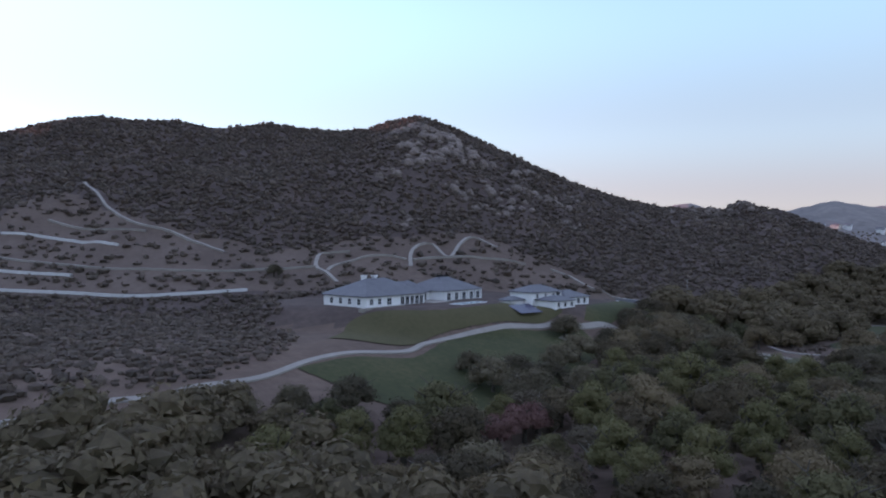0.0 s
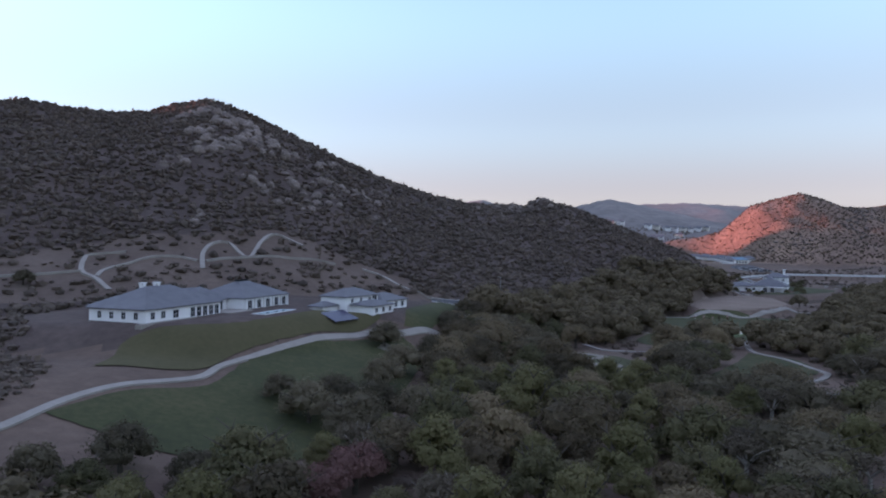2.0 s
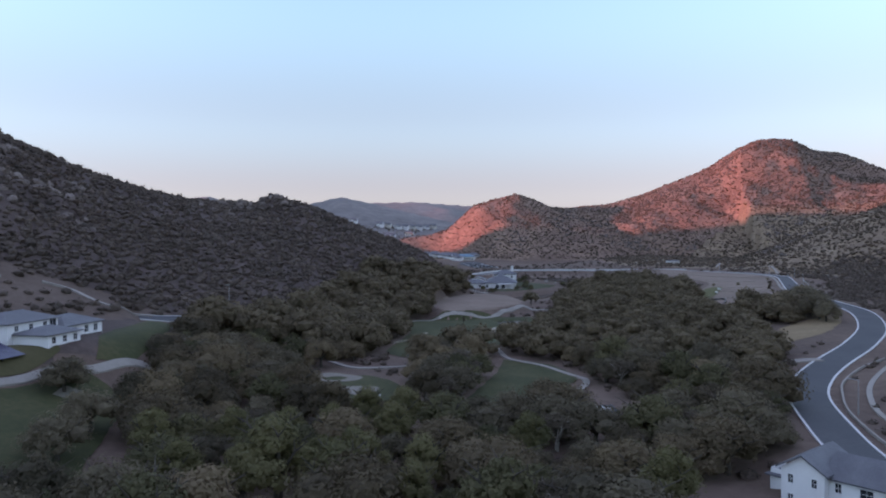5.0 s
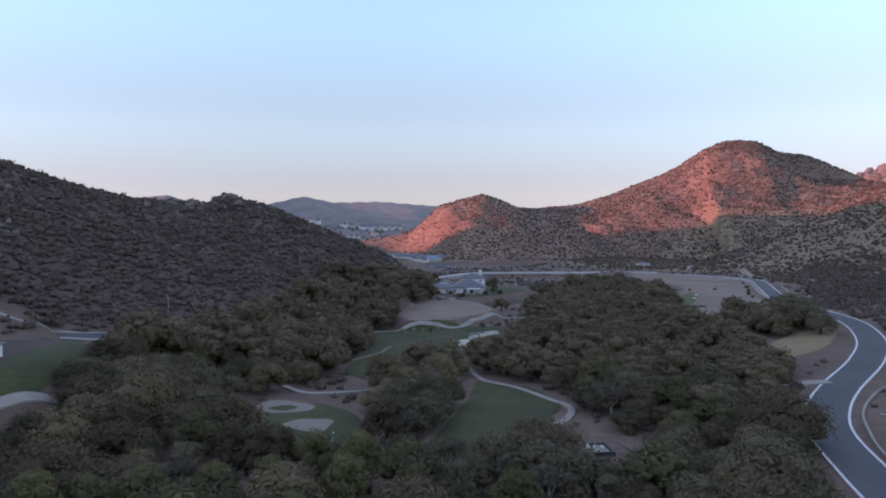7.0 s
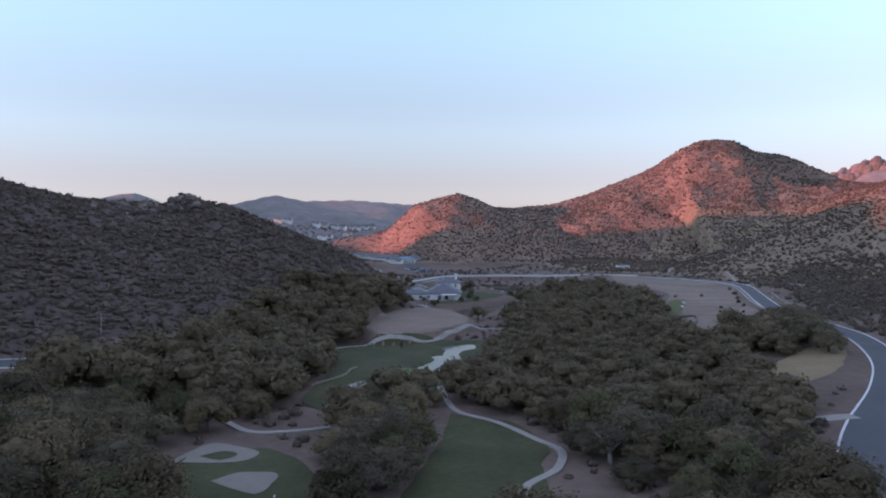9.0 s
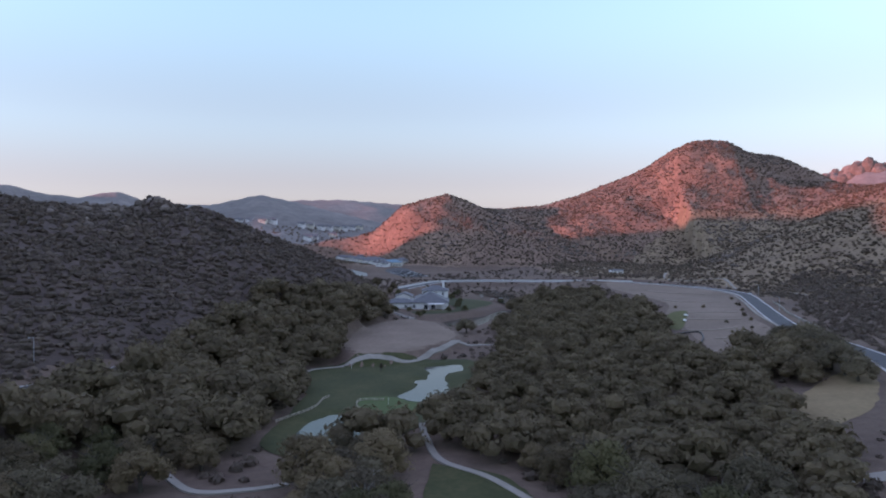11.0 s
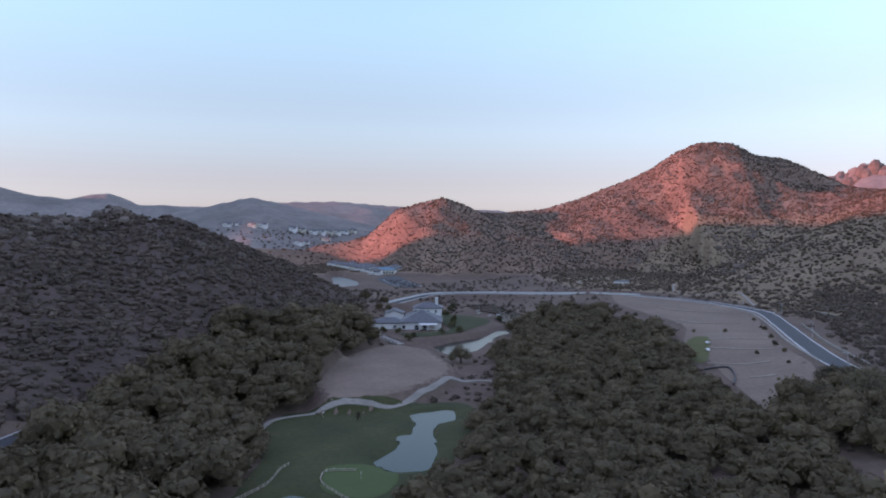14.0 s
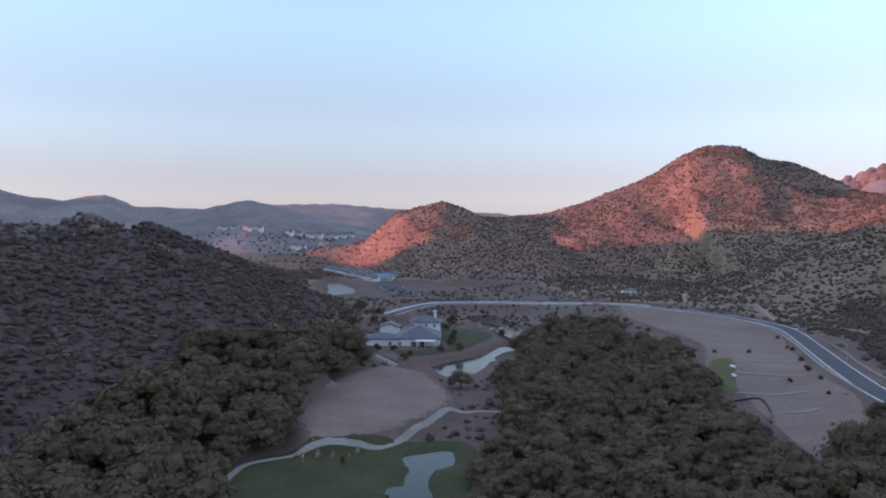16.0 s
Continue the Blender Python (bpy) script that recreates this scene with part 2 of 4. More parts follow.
CREST_EAST = [(825, 1197, 29, 150), (865, 1168, 52, 200), (902, 1133, 72, 240), (941, 1086, 108, 270), (964, 1051, 121, 290), (993, 1016, 132, 300), (1019, 1003, 124, 300), (1060, 995, 108, 320), (1110, 991, 105, 340), (1186, 943, 114, 380), (1239, 902, 133, 420), (1280, 866, 155, 450), (1314, 837, 172, 470), (1343, 805, 193, 490), (1366, 771, 221, 510), (1381, 739, 236, 520), (1393, 712, 238, 520), (1412, 682, 234, 510), (1430, 648, 211, 490), (1451, 605, 203, 470), (1467, 571, 185, 450), (1483, 538, 166, 430), (1504, 498, 142, 410), (1540, 428, 106, 400)]
CREST_SPUR = [(1400, 360, 150, 300), (1100, 330, 128, 260), (934, 310, 108, 230), (800, 285, 62, 190), (690, 262, 24, 130)]
CREST_FAR = [(740, 1760, 96, 500), (890, 1704, 130, 500), (991, 1648, 157, 520), (1070, 1599, 138, 480), (1158, 1536, 111, 420), (1260, 1480, 84, 350)]
CREST_RIM = [(300, 3000, 246, 900), (755, 2865, 232, 800), (874, 2834, 203, 700), (960, 2800, 196, 600), (1084, 2764, 222, 600), (1171, 2730, 181, 600), (1400, 2650, 174, 700),
             (1653, 2472, 198, 700), (1795, 2371, 200, 700), (1949, 2245, 184, 700), (2200, 1900, 164, 700)]
CREST_CRAG = [(2250, 900, 160, 600), (2088, 711, 207, 500), (2102, 662, 212, 400), (2108, 637, 238, 300), (2121, 582, 231, 400), (2200, 300, 220, 600), (2300, -500, 200, 800)]
# Unseen crest added behind the west hill, to shade the hills opposite
CREST_SHADE = [(-22, 880, 200, 280), (-22, 1000, 206, 300), (-22, 1260, 222, 340), (-30, 1480, 178, 300), (-30, 1550, 160, 240), (-40, 1620, 142, 260), (-60, 1820, 132, 300), (-60, 2000, 210, 320), (-100, 2250, 300, 400), (-100, 2700, 320, 400)]
CREST_REAR = [(-1500, -300, 160, 700), (-700, -900, 140, 600), (300, -1100, 130, 600), (1300, -800, 170, 700)]

ROAD = [(130, 84, 1.5), (150, 106, 2.0), (165, 120, 2.5), (182, 132, 3), (203, 145, 3.8), (222, 152, 4.5), (246, 157, 5.5), (285, 162, 7.5), (325, 172, 9), (372, 193, 10),
        (405, 219, 10.8), (434, 244, 11.2), (484, 272, 11.6), (545, 303, 12), (605, 335, 12), (642, 370, 11.5), (676, 418, 10.5), (692, 475, 10), (690, 520, 9), (668, 560, 8),
        (640, 612, 7.5), (600, 640, 7.5), (556, 625, 7.5), (510, 602, 7.5)]
PADS = [([(-34, 266, 20), (-10, 258, 20), (14, 272, 20), (36, 294, 20)], 18, 20), ([(58, 288, 17.6), (80, 308, 17)], 15, 18), ([(430, 495, 3), (470, 525, 3)], 32, 25),
        ([(144, 122, -0.8), (145, 98, -0.6)], 11, 12),
        ([(640, 720, 6), (700, 830, 7), (745, 930, 13), (830, 1120, 14)], 60, 60)]
MOUND = [(279, 390), (312, 421), (341, 440), (371, 447), (371, 420), (343, 376), (329, 367), (305, 360), (282, 360), (270, 369)]
PONDS = {
    "pond_1": [(244, 313), (256, 318), (266, 327), (272, 327), (282, 336), (288, 345), (304, 339), (294, 328), (287, 329), (277, 322), (266, 309), (250, 297), (241, 304)],
    "pond_2": [(179, 283), (191, 297), (201, 305), (213, 309), (214, 300), (205, 294), (210, 288), (212, 280), (203, 273), (188, 274)],
    "pond_3": [(390, 425), (404, 449), (424, 454), (455, 455), (490, 470), (500, 455), (469, 452), (440, 437), (408, 421)],
    "lake": [(600, 800), (628, 850), (655, 884), (700, 950), (740, 1000), (750, 985), (722, 925), (697, 878), (665, 838), (640, 812)],
}


def height(px, py):
    px, py = np.asarray(px, float), np.asarray(py, float)
    v = (px - 100) * 0.68 - (py - 200) * 0.733
    s = (px - 100) * 0.733 + (py - 200) * 0.68
    z = 10 * smooth(60, 190, v) + 13 * smooth(-30, -100, v) + 6 * smooth(400, 900, s) + 0.02 * np.clip(s - 900, 0, 3000)
    z = z + 1.6 * fbm(px / 60, py / 60, 3)
    rough = fbm(px / 170 + 3, py / 170, 6, True)
    rough3 = fbm(px / 75 + 4, py / 75 + 7, 5, True)
    rough2 = fbm(px / 45 + 9, py / 45 + 2, 4, True)
    for crest, p in ((CREST_WEST, 1.15), (CREST_EAST, 1.2), (CREST_SPUR, 1.2), (CREST_FAR, 1.2), (CREST_RIM, 1.2), (CREST_CRAG, 1.3), (CREST_SHADE, 1.2), (CREST_REAR, 1.2)):
        d, val = near(px, py, crest)
        u = np.clip(1 - d / val[..., 1], 0, 1)
        rise = np.clip(val[..., 0] - z, 0, None) * u ** p
        flank = u * (1 - u) * 4
        if crest is CREST_EAST:
            rise = rise + 13 * rough3 * np.clip(u * 6, 0, 1) * np.clip((1 - u) * 5, 0, 1)
        rise = rise * (1 + 0.34 * flank * rough) + flank * rough2 * 7 * np.clip(rise / 40, 0, 1)
        z = z + np.where(u > 0, rise, 0)
    for line, flat, fall in PADS:
        d, val = near(px, py, line)
        z = z + (val[..., 0] - z) * smooth(flat + fall, flat, d)
    z = z + (4.6 - z) * smooth(7, 0, inside(px, py, MOUND))
    d, val = near(px, py, ROAD)
    z = z + (val[..., 0] - 0.15 - z) * smooth(22, 8, d)
    for poly in PONDS.values():
        d = inside(px, py, poly)
        z = z + (-2.0 - z) * smooth(3.5, -2.5, d) if poly is not PONDS["lake"] else z + (3.5 - z) * smooth(6, -6, d)
    return z


def steps(*runs):
    out = [runs[0][0]]
    for a, b, d in runs:
        n = max(1, round((b - a) / d))
        out += [a + (b - a) * (i + 1) / n for i in range(n)]
    return np.array(out)


GX = steps((-4000, -1500, 250), (-1500, -450, 40), (-450, -130, 9), (-130, 470, 3.5), (470, 760, 5), (760, 1560, 8), (1560, 2300, 25), (2300, 4800, 250))
GY = steps((-4000, -1000, 250), (-1000, 40, 50), (40, 480, 3.5), (480, 720, 5), (720, 1080, 8), (1080, 1900, 20), (1900, 3100, 40), (3100, 4800, 250))
XX, YY = np.meshgrid(GX, GY, indexing="ij")
ZZ = height(XX, YY)


def ground_z(x, y):
    """The sheet's own height at a place, as its grid has it."""
    x, y = np.asarray(x, float), np.asarray(y, float)
    i = np.clip(np.searchsorted(GX, x) - 1, 0, len(GX) - 2)
    j = np.clip(np.searchsorted(GY, y) - 1, 0, len(GY) - 2)
    u, v = (x - GX[i]) / (GX[i + 1] - GX[i]), (y - GY[j]) / (GY[j + 1] - GY[j])
    return ZZ[i, j] * (1 - u) * (1 - v) + ZZ[i + 1, j] * u * (1 - v) + ZZ[i, j + 1] * (1 - u) * v + ZZ[i + 1, j + 1] * u * v


def link_mesh(name, verts, faces, mats, shade=False, parent=None):
    me = bpy.data.meshes.new(name)
    me.from_pydata(np.asarray(verts).tolist(), [], np.asarray(faces).tolist() if isinstance(faces, np.ndarray) else faces)
    for m in (mats if isinstance(mats, (list, tuple)) else [mats]):
        me.materials.append(m)
    if shade:
        me.shade_smooth()
    ob = new(name, me)
    ob.parent = parent
    return ob


n1, n2 = len(GX), len(GY)
idx = np.arange(n1 * n2).reshape(n1, n2)
quads = np.stack([idx[:-1, :-1], idx[1:, :-1], idx[1:, 1:], idx[:-1, 1:]], -1).reshape(-1, 4)
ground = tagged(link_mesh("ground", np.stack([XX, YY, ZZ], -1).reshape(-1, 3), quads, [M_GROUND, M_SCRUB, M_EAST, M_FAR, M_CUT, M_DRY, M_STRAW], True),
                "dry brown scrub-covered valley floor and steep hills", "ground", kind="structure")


TAIL_GRASS = [(318, 462), (340, 484), (362, 498), (409, 542), (440, 556), (425, 525), (372, 482), (338, 457)]
CUT_SOIL = [(-220, 292), (-222, 430), (-170, 400), (-120, 372), (-70, 352), (-45, 362), (0, 372), (40, 392), (70, 370), (112, 346), (90, 330), (20, 322), (-30, 306), (-60, 300)]


def cell_mid(a):
    return (a[:-1, :-1] + a[1:, 1:]) / 2


mx, my, mz = cell_mid(XX), cell_mid(YY), cell_mid(ZZ)
zone = np.zeros(mx.shape, int)
zone[(mx + 0.3 * my < 800) & (mz + 5 * fbm(mx / 30, my / 30, 3) > 14) & (my > 150)] = 1
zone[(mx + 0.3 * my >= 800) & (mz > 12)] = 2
zone[(inside(mx, my, CUT_SOIL) + 6 * fbm(mx / 25, my / 25, 3) < 0)] = 4
zone[(inside(mx, my, TAIL_GRASS) + 8 * fbm(mx / 20, my / 20, 3) < 0)] = 5
zone[(mx > 560) & (my < 640) & (mz > 12) & (mx < 1250) & (mz + 40 * fbm(mx / 60, my / 60, 3) < 92)] = 6
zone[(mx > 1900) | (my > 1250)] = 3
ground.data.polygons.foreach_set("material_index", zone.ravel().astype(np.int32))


def spline(pts, gap):
    """A smooth line through the points, at even steps."""
    p = np.array(pts, float)
    p = np.vstack([2 * p[0] - p[1], p, 2 * p[-1] - p[-2]])
    out = []
    for a, b, c, d in zip(p, p[1:], p[2:], p[3:]):
        n = max(2, int(np.hypot(*(c - b)[:2]) / gap))
        for i in range(n):
            t = i / n
            out.append(0.5 * (2 * b + (c - a) * t + (2 * a - 5 * b + 4 * c - d) * t * t + (3 * b - a - 3 * c + d) * t ** 3))
    out.append(p[-2])
    return np.array(out)


def ribbon(name, pts, width, lift, mat, gap=3.0, z=None, depth=0.5, parent=None, offset=0.0):
    """A strip along a line, laid on the ground or at its own heights, with sides that reach into the ground."""
    line = spline(pts, gap)
    d = np.gradient(line[:, :2], axis=0)
    d /= np.linalg.norm(d, axis=1)[:, None] + 1e-9
    side = np.stack([d[:, 1], -d[:, 0]], 1)
    mid = line[:, :2] + side * offset
    a, b = mid - side * width / 2, mid + side * width / 2
    if z is None and line.shape[1] == 3:
        za = zb = line[:, 2] + lift
    else:
        za = zb = np.maximum.reduce([ground_z(*a.T), ground_z(*b.T), ground_z(*mid.T)]) + lift
        if name in ("path", "side_road"):
            za, zb = ground_z(*a.T) + lift, ground_z(*b.T) + lift
    n = len(line)
    v = np.vstack([np.column_stack([a, za]), np.column_stack([b, zb]), np.column_stack([a, za - depth]), np.column_stack([b, zb - depth])])
    f = []
    for i in range(n - 1):
        f += [(i, n + i, n + i + 1, i + 1), (2 * n + i, i, i + 1, 2 * n + i + 1), (n + i, 3 * n + i, 3 * n + i + 1, n + i + 1)]
    return link_mesh(name, v, f, mat, parent=parent)


def patch(name, poly, lift, mat, cell=2.0, level=None, wave=0.0):
    """A sheet with a smooth, slightly uneven outline, draped on the ground or lying level."""
    line = spline((*poly, poly[0]), cell * 0.6)[:-1]
    mid = line.mean(0)
    line = line + (line - mid) / (np.linalg.norm(line - mid, axis=1)[:, None] + 1e-6) * (fbm(line[:, 0] / 5, line[:, 1] / 5, 3) * (cell * 1.2 + wave))[:, None]
    x0, y0 = line.min(0)
    x1, y1 = line.max(0)
    X, Y = np.meshgrid(np.arange(x0, x1, cell), np.arange(y0, y1, cell), indexing="ij")
    keep = inside(X, Y, [tuple(p) for p in line]) < -cell * 0.5
    pts = [Vector(p) for p in line] + [Vector(p) for p in zip(X[keep], Y[keep])]
    n = len(line)
    out = delaunay_2d_cdt(pts, [(k, (k + 1) % n) for k in range(n)], [], 1, 1e-4)
    v = np.array([p[:] for p in out[0]])
    z = np.full(len(v), level) if level is not None else ground_z(v[:, 0], v[:, 1]) + lift
    faces = []
    for t in out[2]:
        a, b, c = v[t[0]], v[t[1]], v[t[2]]
        up = (b[0] - a[0]) * (c[1] - a[1]) - (b[1] - a[1]) * (c[0] - a[0])
        faces.append(tuple(t) if up > 0 else tuple(reversed(t)))
    return link_mesh(name, np.column_stack([v, z]), faces, mat, True)


# ---- roads, paths, water, grass ----
road = tagged(ribbon("road", ROAD, 9.0, 0.0, M_ASPHALT), "winding two-lane grey asphalt road with pale kerbs", "road", kind="structure")
for off in (-4.75, 4.75):
    tagged(ribbon("kerb", ROAD, 0.55, 0.15, M_KERB, parent=road, offset=off))
PATHS = [[(-75, 132), (-68, 141), (-61, 149), (-53, 155), (-48, 163), (-36, 174), (-27, 189), (-17, 200), (-1, 209), (6, 221), (24, 239), (51, 260), (65, 263), (77, 270), (89, 273), (102, 272)],
         [(222, 278), (210, 263), (201, 249), (200, 233), (195, 216), (192, 207), (181, 200), (168, 198), (158, 191), (152, 183), (150, 172)],
         [(228, 352), (233, 359), (249, 371), (271, 365), (286, 354), (309, 358), (333, 366), (347, 362), (352, 346)],
         [(150, 290), (149, 273), (158, 265), (166, 262)]]
SIDE_ROAD = [(99, 341), (109, 340), (124, 343), (140, 349), (163, 360), (182, 374)]
TRAILS = [[(-203, 441), (-167, 398), (-144, 378), (-126, 370), (-108, 357), (-91, 345)], [(-195, 384), (-163, 375), (-138, 370)],
          [(-33, 311), (-39, 322), (-45, 330), (-46, 344), (-44, 348), (-31, 348)], [(-200, 338), (-164, 330), (-126, 325), (-85, 324), (-45, 330)],
          [(-39, 324), (-35, 333), (-14, 345), (-3, 343)], [(-1, 335), (-1, 351), (3, 361), (10, 365), (18, 353), (25, 371), (33, 382), (45, 375)],
          [(0, 343), (18, 353), (43, 361), (58, 361)], [(71, 361), (80, 357), (89, 346), (104, 342)],
          [(753, 582), (811, 598), (847, 598)], [(805, 497), (730, 460), (716, 431), (714, 398), (690, 380), (650, 358)], [(620, 311), (604, 291)]]
TERRACES = [[(-209, 365), (-186, 364), (-145, 352)], [(-171, 298), (-140, 296), (-109, 294), (-70, 302)], [(-205, 322), (-150, 316)]]
for p in PATHS:
    tagged(ribbon("path", p, 1.95, 0.42, M_PATH, 2.0), "pale concrete golf cart path", "path", kind="structure")
side_road = tagged(ribbon("side_road", SIDE_ROAD, 5.0, 0.25, M_ASPHALT, 2.0, z=0), "narrow grey asphalt lane with pale kerbs", "road", kind="structure")
for off in (-2.7, 2.7):
    ribbon("kerb", SIDE_ROAD, 0.4, 0.3, M_KERB, 2.0, z=0, parent=side_road, offset=off)
for p in TRAILS:
    tagged(ribbon("trail", p, 1.9, 0.25, M_PATH, 3.0, depth=1.2), "pale graded dirt trail across the hillside", "trail", kind="structure")
for p in TERRACES:
    tagged(ribbon("terrace_wall", p, 0.8, 1.0, M_KERB, 4.0, depth=2.5), "low pale retaining wall of a hillside terrace", "wall", kind="structure")
GREENS = {
    "lawn_1": [(198, 249), (203, 232), (194, 213), (180, 203), (160, 187), (137, 190), (139, 205), (156, 218), (172, 228)],
    "lawn_2": [(238, 362), (256, 375), (279, 362), (300, 352), (312, 340), (298, 322), (262, 298), (235, 283), (205, 272), (182, 276), (178, 294), (204, 318), (226, 342)],
    "lawn_3": [(110, 215), (128, 212), (142, 236), (144, 256), (130, 262), (116, 250)],
    "lawn_4": [(-28, 184), (-16, 197), (2, 206), (14, 230), (34, 246), (60, 262), (68, 250), (52, 216), (36, 182), (14, 166), (-8, 172)],
    "lawn_5": [(66, 266), (74, 288), (92, 312), (112, 336), (120, 338), (112, 322), (96, 298), (84, 280), (74, 268)],
}
for k, p in GREENS.items():
    tagged(patch(k, p, 0.26, M_GRASS), "dull green mown golf grass", "lawn", kind="structure")
tagged(patch("slope_lawn", [(-24, 214), (-2, 214), (10, 230), (34, 250), (58, 268), (46, 274), (22, 252), (4, 240), (-18, 232)], 0.30, M_OLIVE), "sloping olive-brown lawn below the mansion", "lawn", kind="structure")
for k, p in PONDS.items():
    tagged(patch(k, p, 0, M_LAKE if k == "lake" else M_WATER, 3.0, level=4.6 if k == "lake" else -0.9, wave=4.0), "still pond water reflecting the pale sky", "pond", kind="structure")
FIELD = [(681, 498), (690, 452), (653, 382), (594, 338), (524, 306), (463, 274), (427, 252), (377, 236), (350, 240), (392, 272), (431, 298), (459, 322), (522, 353), (570, 405), (613, 451)]
tagged(patch("bare_field", FIELD, 0.08, M_DIRT, 4.0), "graded bare brown dirt field", "field", kind="structure")
tagged(patch("dirt_mound", MOUND, 0.08, M_DIRT, 2.0), "flat-topped mound of bare pale dirt", "mound", kind="structure")


# ---- trees ----
def ico(sub):
    bm = bmesh.new()
    bmesh.ops.create_icosphere(bm, subdivisions=sub, radius=1)
    v = np.array([p.co[:] for p in bm.verts])
    f = np.array([[q.index for q in t.verts] for t in bm.faces])
    bm.free()
    return v, f


ICO0, ICO1 = ico(1), ico(2)


def crown_arrays(r, h, clumps, leaves, leaf, seed, base=0.10, solid=0.8):
    """Lumps of foliage round a dome, each a small rough core with loose leaf sprays round it."""
    g = np.random.RandomState(seed)
    V, F, n = [], [], 0
    cs = []
    for i in range(clumps):
        a, k = g.rand() * 6.283, math.sqrt(g.rand())
        lift = base + (1 - base) * (0.15 + 0.62 * (1 - k * k) ** 0.7 * (0.55 + 0.45 * g.rand()))
        cr = r * (0.30 + 0.20 * g.rand())
        c = np.array([math.cos(a) * k * (r - cr * 0.7), math.sin(a) * k * (r - cr * 0.7), lift * h])
        cs.append((c, cr))
        v, f = ICO0
        w = v * (cr * solid * (0.75 + 0.4 * g.rand(len(v), 1))) * (1, 1, 0.72)
        V.append(w + c)
        F.append(f + n)
        n += len(v)
    per = leaves // clumps
    for c, cr in cs:
        d = g.normal(size=(per, 3))
        d /= np.linalg.norm(d, axis=1)[:, None]
        d[:, 2] = np.where(d[:, 2] < -0.3, -d[:, 2], d[:, 2])
        p = c + d * cr * (0.72 + 0.42 * g.rand(per, 1)) * (1, 1, 0.78)
        u = g.normal(size=(per, 3))
        u -= d * (u * d).sum(1)[:, None] * 0.75
        u /= np.linalg.norm(u, axis=1)[:, None]
        t = np.cross(u, d)
        t /= np.linalg.norm(t, axis=1)[:, None] + 1e-9
        s = leaf * (0.6 + 0.8 * g.rand(per, 1))
        V.append(np.stack([p + u * s, p - u * s * 0.6 + t * s * 0.8, p - u * s * 0.6 - t * s * 0.8], 1).reshape(-1, 3))
        F.append(np.arange(n, n + per * 3).reshape(-1, 3))
        n += per * 3
    return np.vstack(V), np.vstack(F)


def limb(p, q, r0, r1, sides=6):
    p, q = Vector(p), Vector(q)
    m = (q - p).to_track_quat("Z", "Y").to_matrix()
    v, f = [], []
    for c, r in ((p, r0), (q, r1)):
        v += [tuple(c + m @ Vector((math.cos(i * 6.2832 / sides) * r, math.sin(i * 6.2832 / sides) * r, 0))) for i in range(sides)]
    f = [(i, (i + 1) % sides, sides + (i + 1) % sides, sides + i) for i in range(sides)]
    return v, f


def trunk_arrays(r, h, seed):
    g = random.Random(seed)
    V, F = [], []

    def add(vf):
        n = len(V)
        V.extend(vf[0])
        F.extend([tuple(i + n for i in t) for t in vf[1]])
    fork = (g.uniform(-0.3, 0.3), g.uniform(-0.3, 0.3), h * 0.26)
    add(limb((0, 0, -0.8), fork, 0.055 * h, 0.038 * h, 8))
    for i in range(5):
        a = i * 1.257 + g.uniform(-0.4, 0.4)
        e = (math.cos(a) * r * 0.55, math.sin(a) * r * 0.55, h * g.uniform(0.5, 0.72))
        add(limb(fork, e, 0.026 * h, 0.010 * h))
        for s in (-1, 1):
            add(limb(e, (e[0] * 1.35 + s * r * 0.15, e[1] * 1.35 - s * r * 0.15, e[2] + h * 0.12), 0.010 * h, 0.003 * h, 4))
    return V, F


def tree(name, r, h, seed, mat, label, clumps=26, leaves=3400, leaf=0.24, base=0.06, bark=None, solid=0.62):
    t = tagged(new(name), label, "tree", "oaks of the valley")
    link_mesh("trunk", *trunk_arrays(r, h, seed), bark or M_BARK, parent=t)
    link_mesh("crown", *crown_arrays(r, h, clumps, leaves, leaf, seed, base, solid), mat, parent=t)
    return t


OAK = [tree("oak_tree", r, h, 40 + i, (M_LEAF, M_GREYLEAF, M_LEAF, M_GREENLEAF, M_LEAF, M_GREYLEAF)[i], "dark olive-green coast oak with a broad uneven crown") for i, (r, h) in enumerate(((5.5, 9), (6.5, 10), (4.6, 8.5), (5.2, 11), (7.2, 9.5), (4.2, 7.5)))]
CLEAR = [[(145, 165), (148, 190), (168, 197), (180, 188), (174, 171), (155, 161)], [(272, 178), (280, 192), (318, 203), (356, 202), (335, 186)], *GREENS.values(), *PONDS.values(), FIELD, MOUND,
         [(370, 440), (385, 500), (440, 525), (540, 540), (525, 490), (460, 440), (440, 412), (395, 408)],
         [(-42, 236), (-46, 292), (-10, 300), (30, 322), (84, 330), (128, 352), (134, 342), (96, 306), (66, 274), (46, 252), (10, 224), (-22, 214), (-36, 224)],
         [(112, 118), (130, 135), (165, 118), (190, 90), (150, 70), (120, 90)]]
BRUSH = [(-230, 300), (-110, 290), (-60, 298), (-44, 240), (-34, 215), (-34, 196), (-44, 172), (-66, 150), (-80, 140), (-120, 110), (-230, 150)]
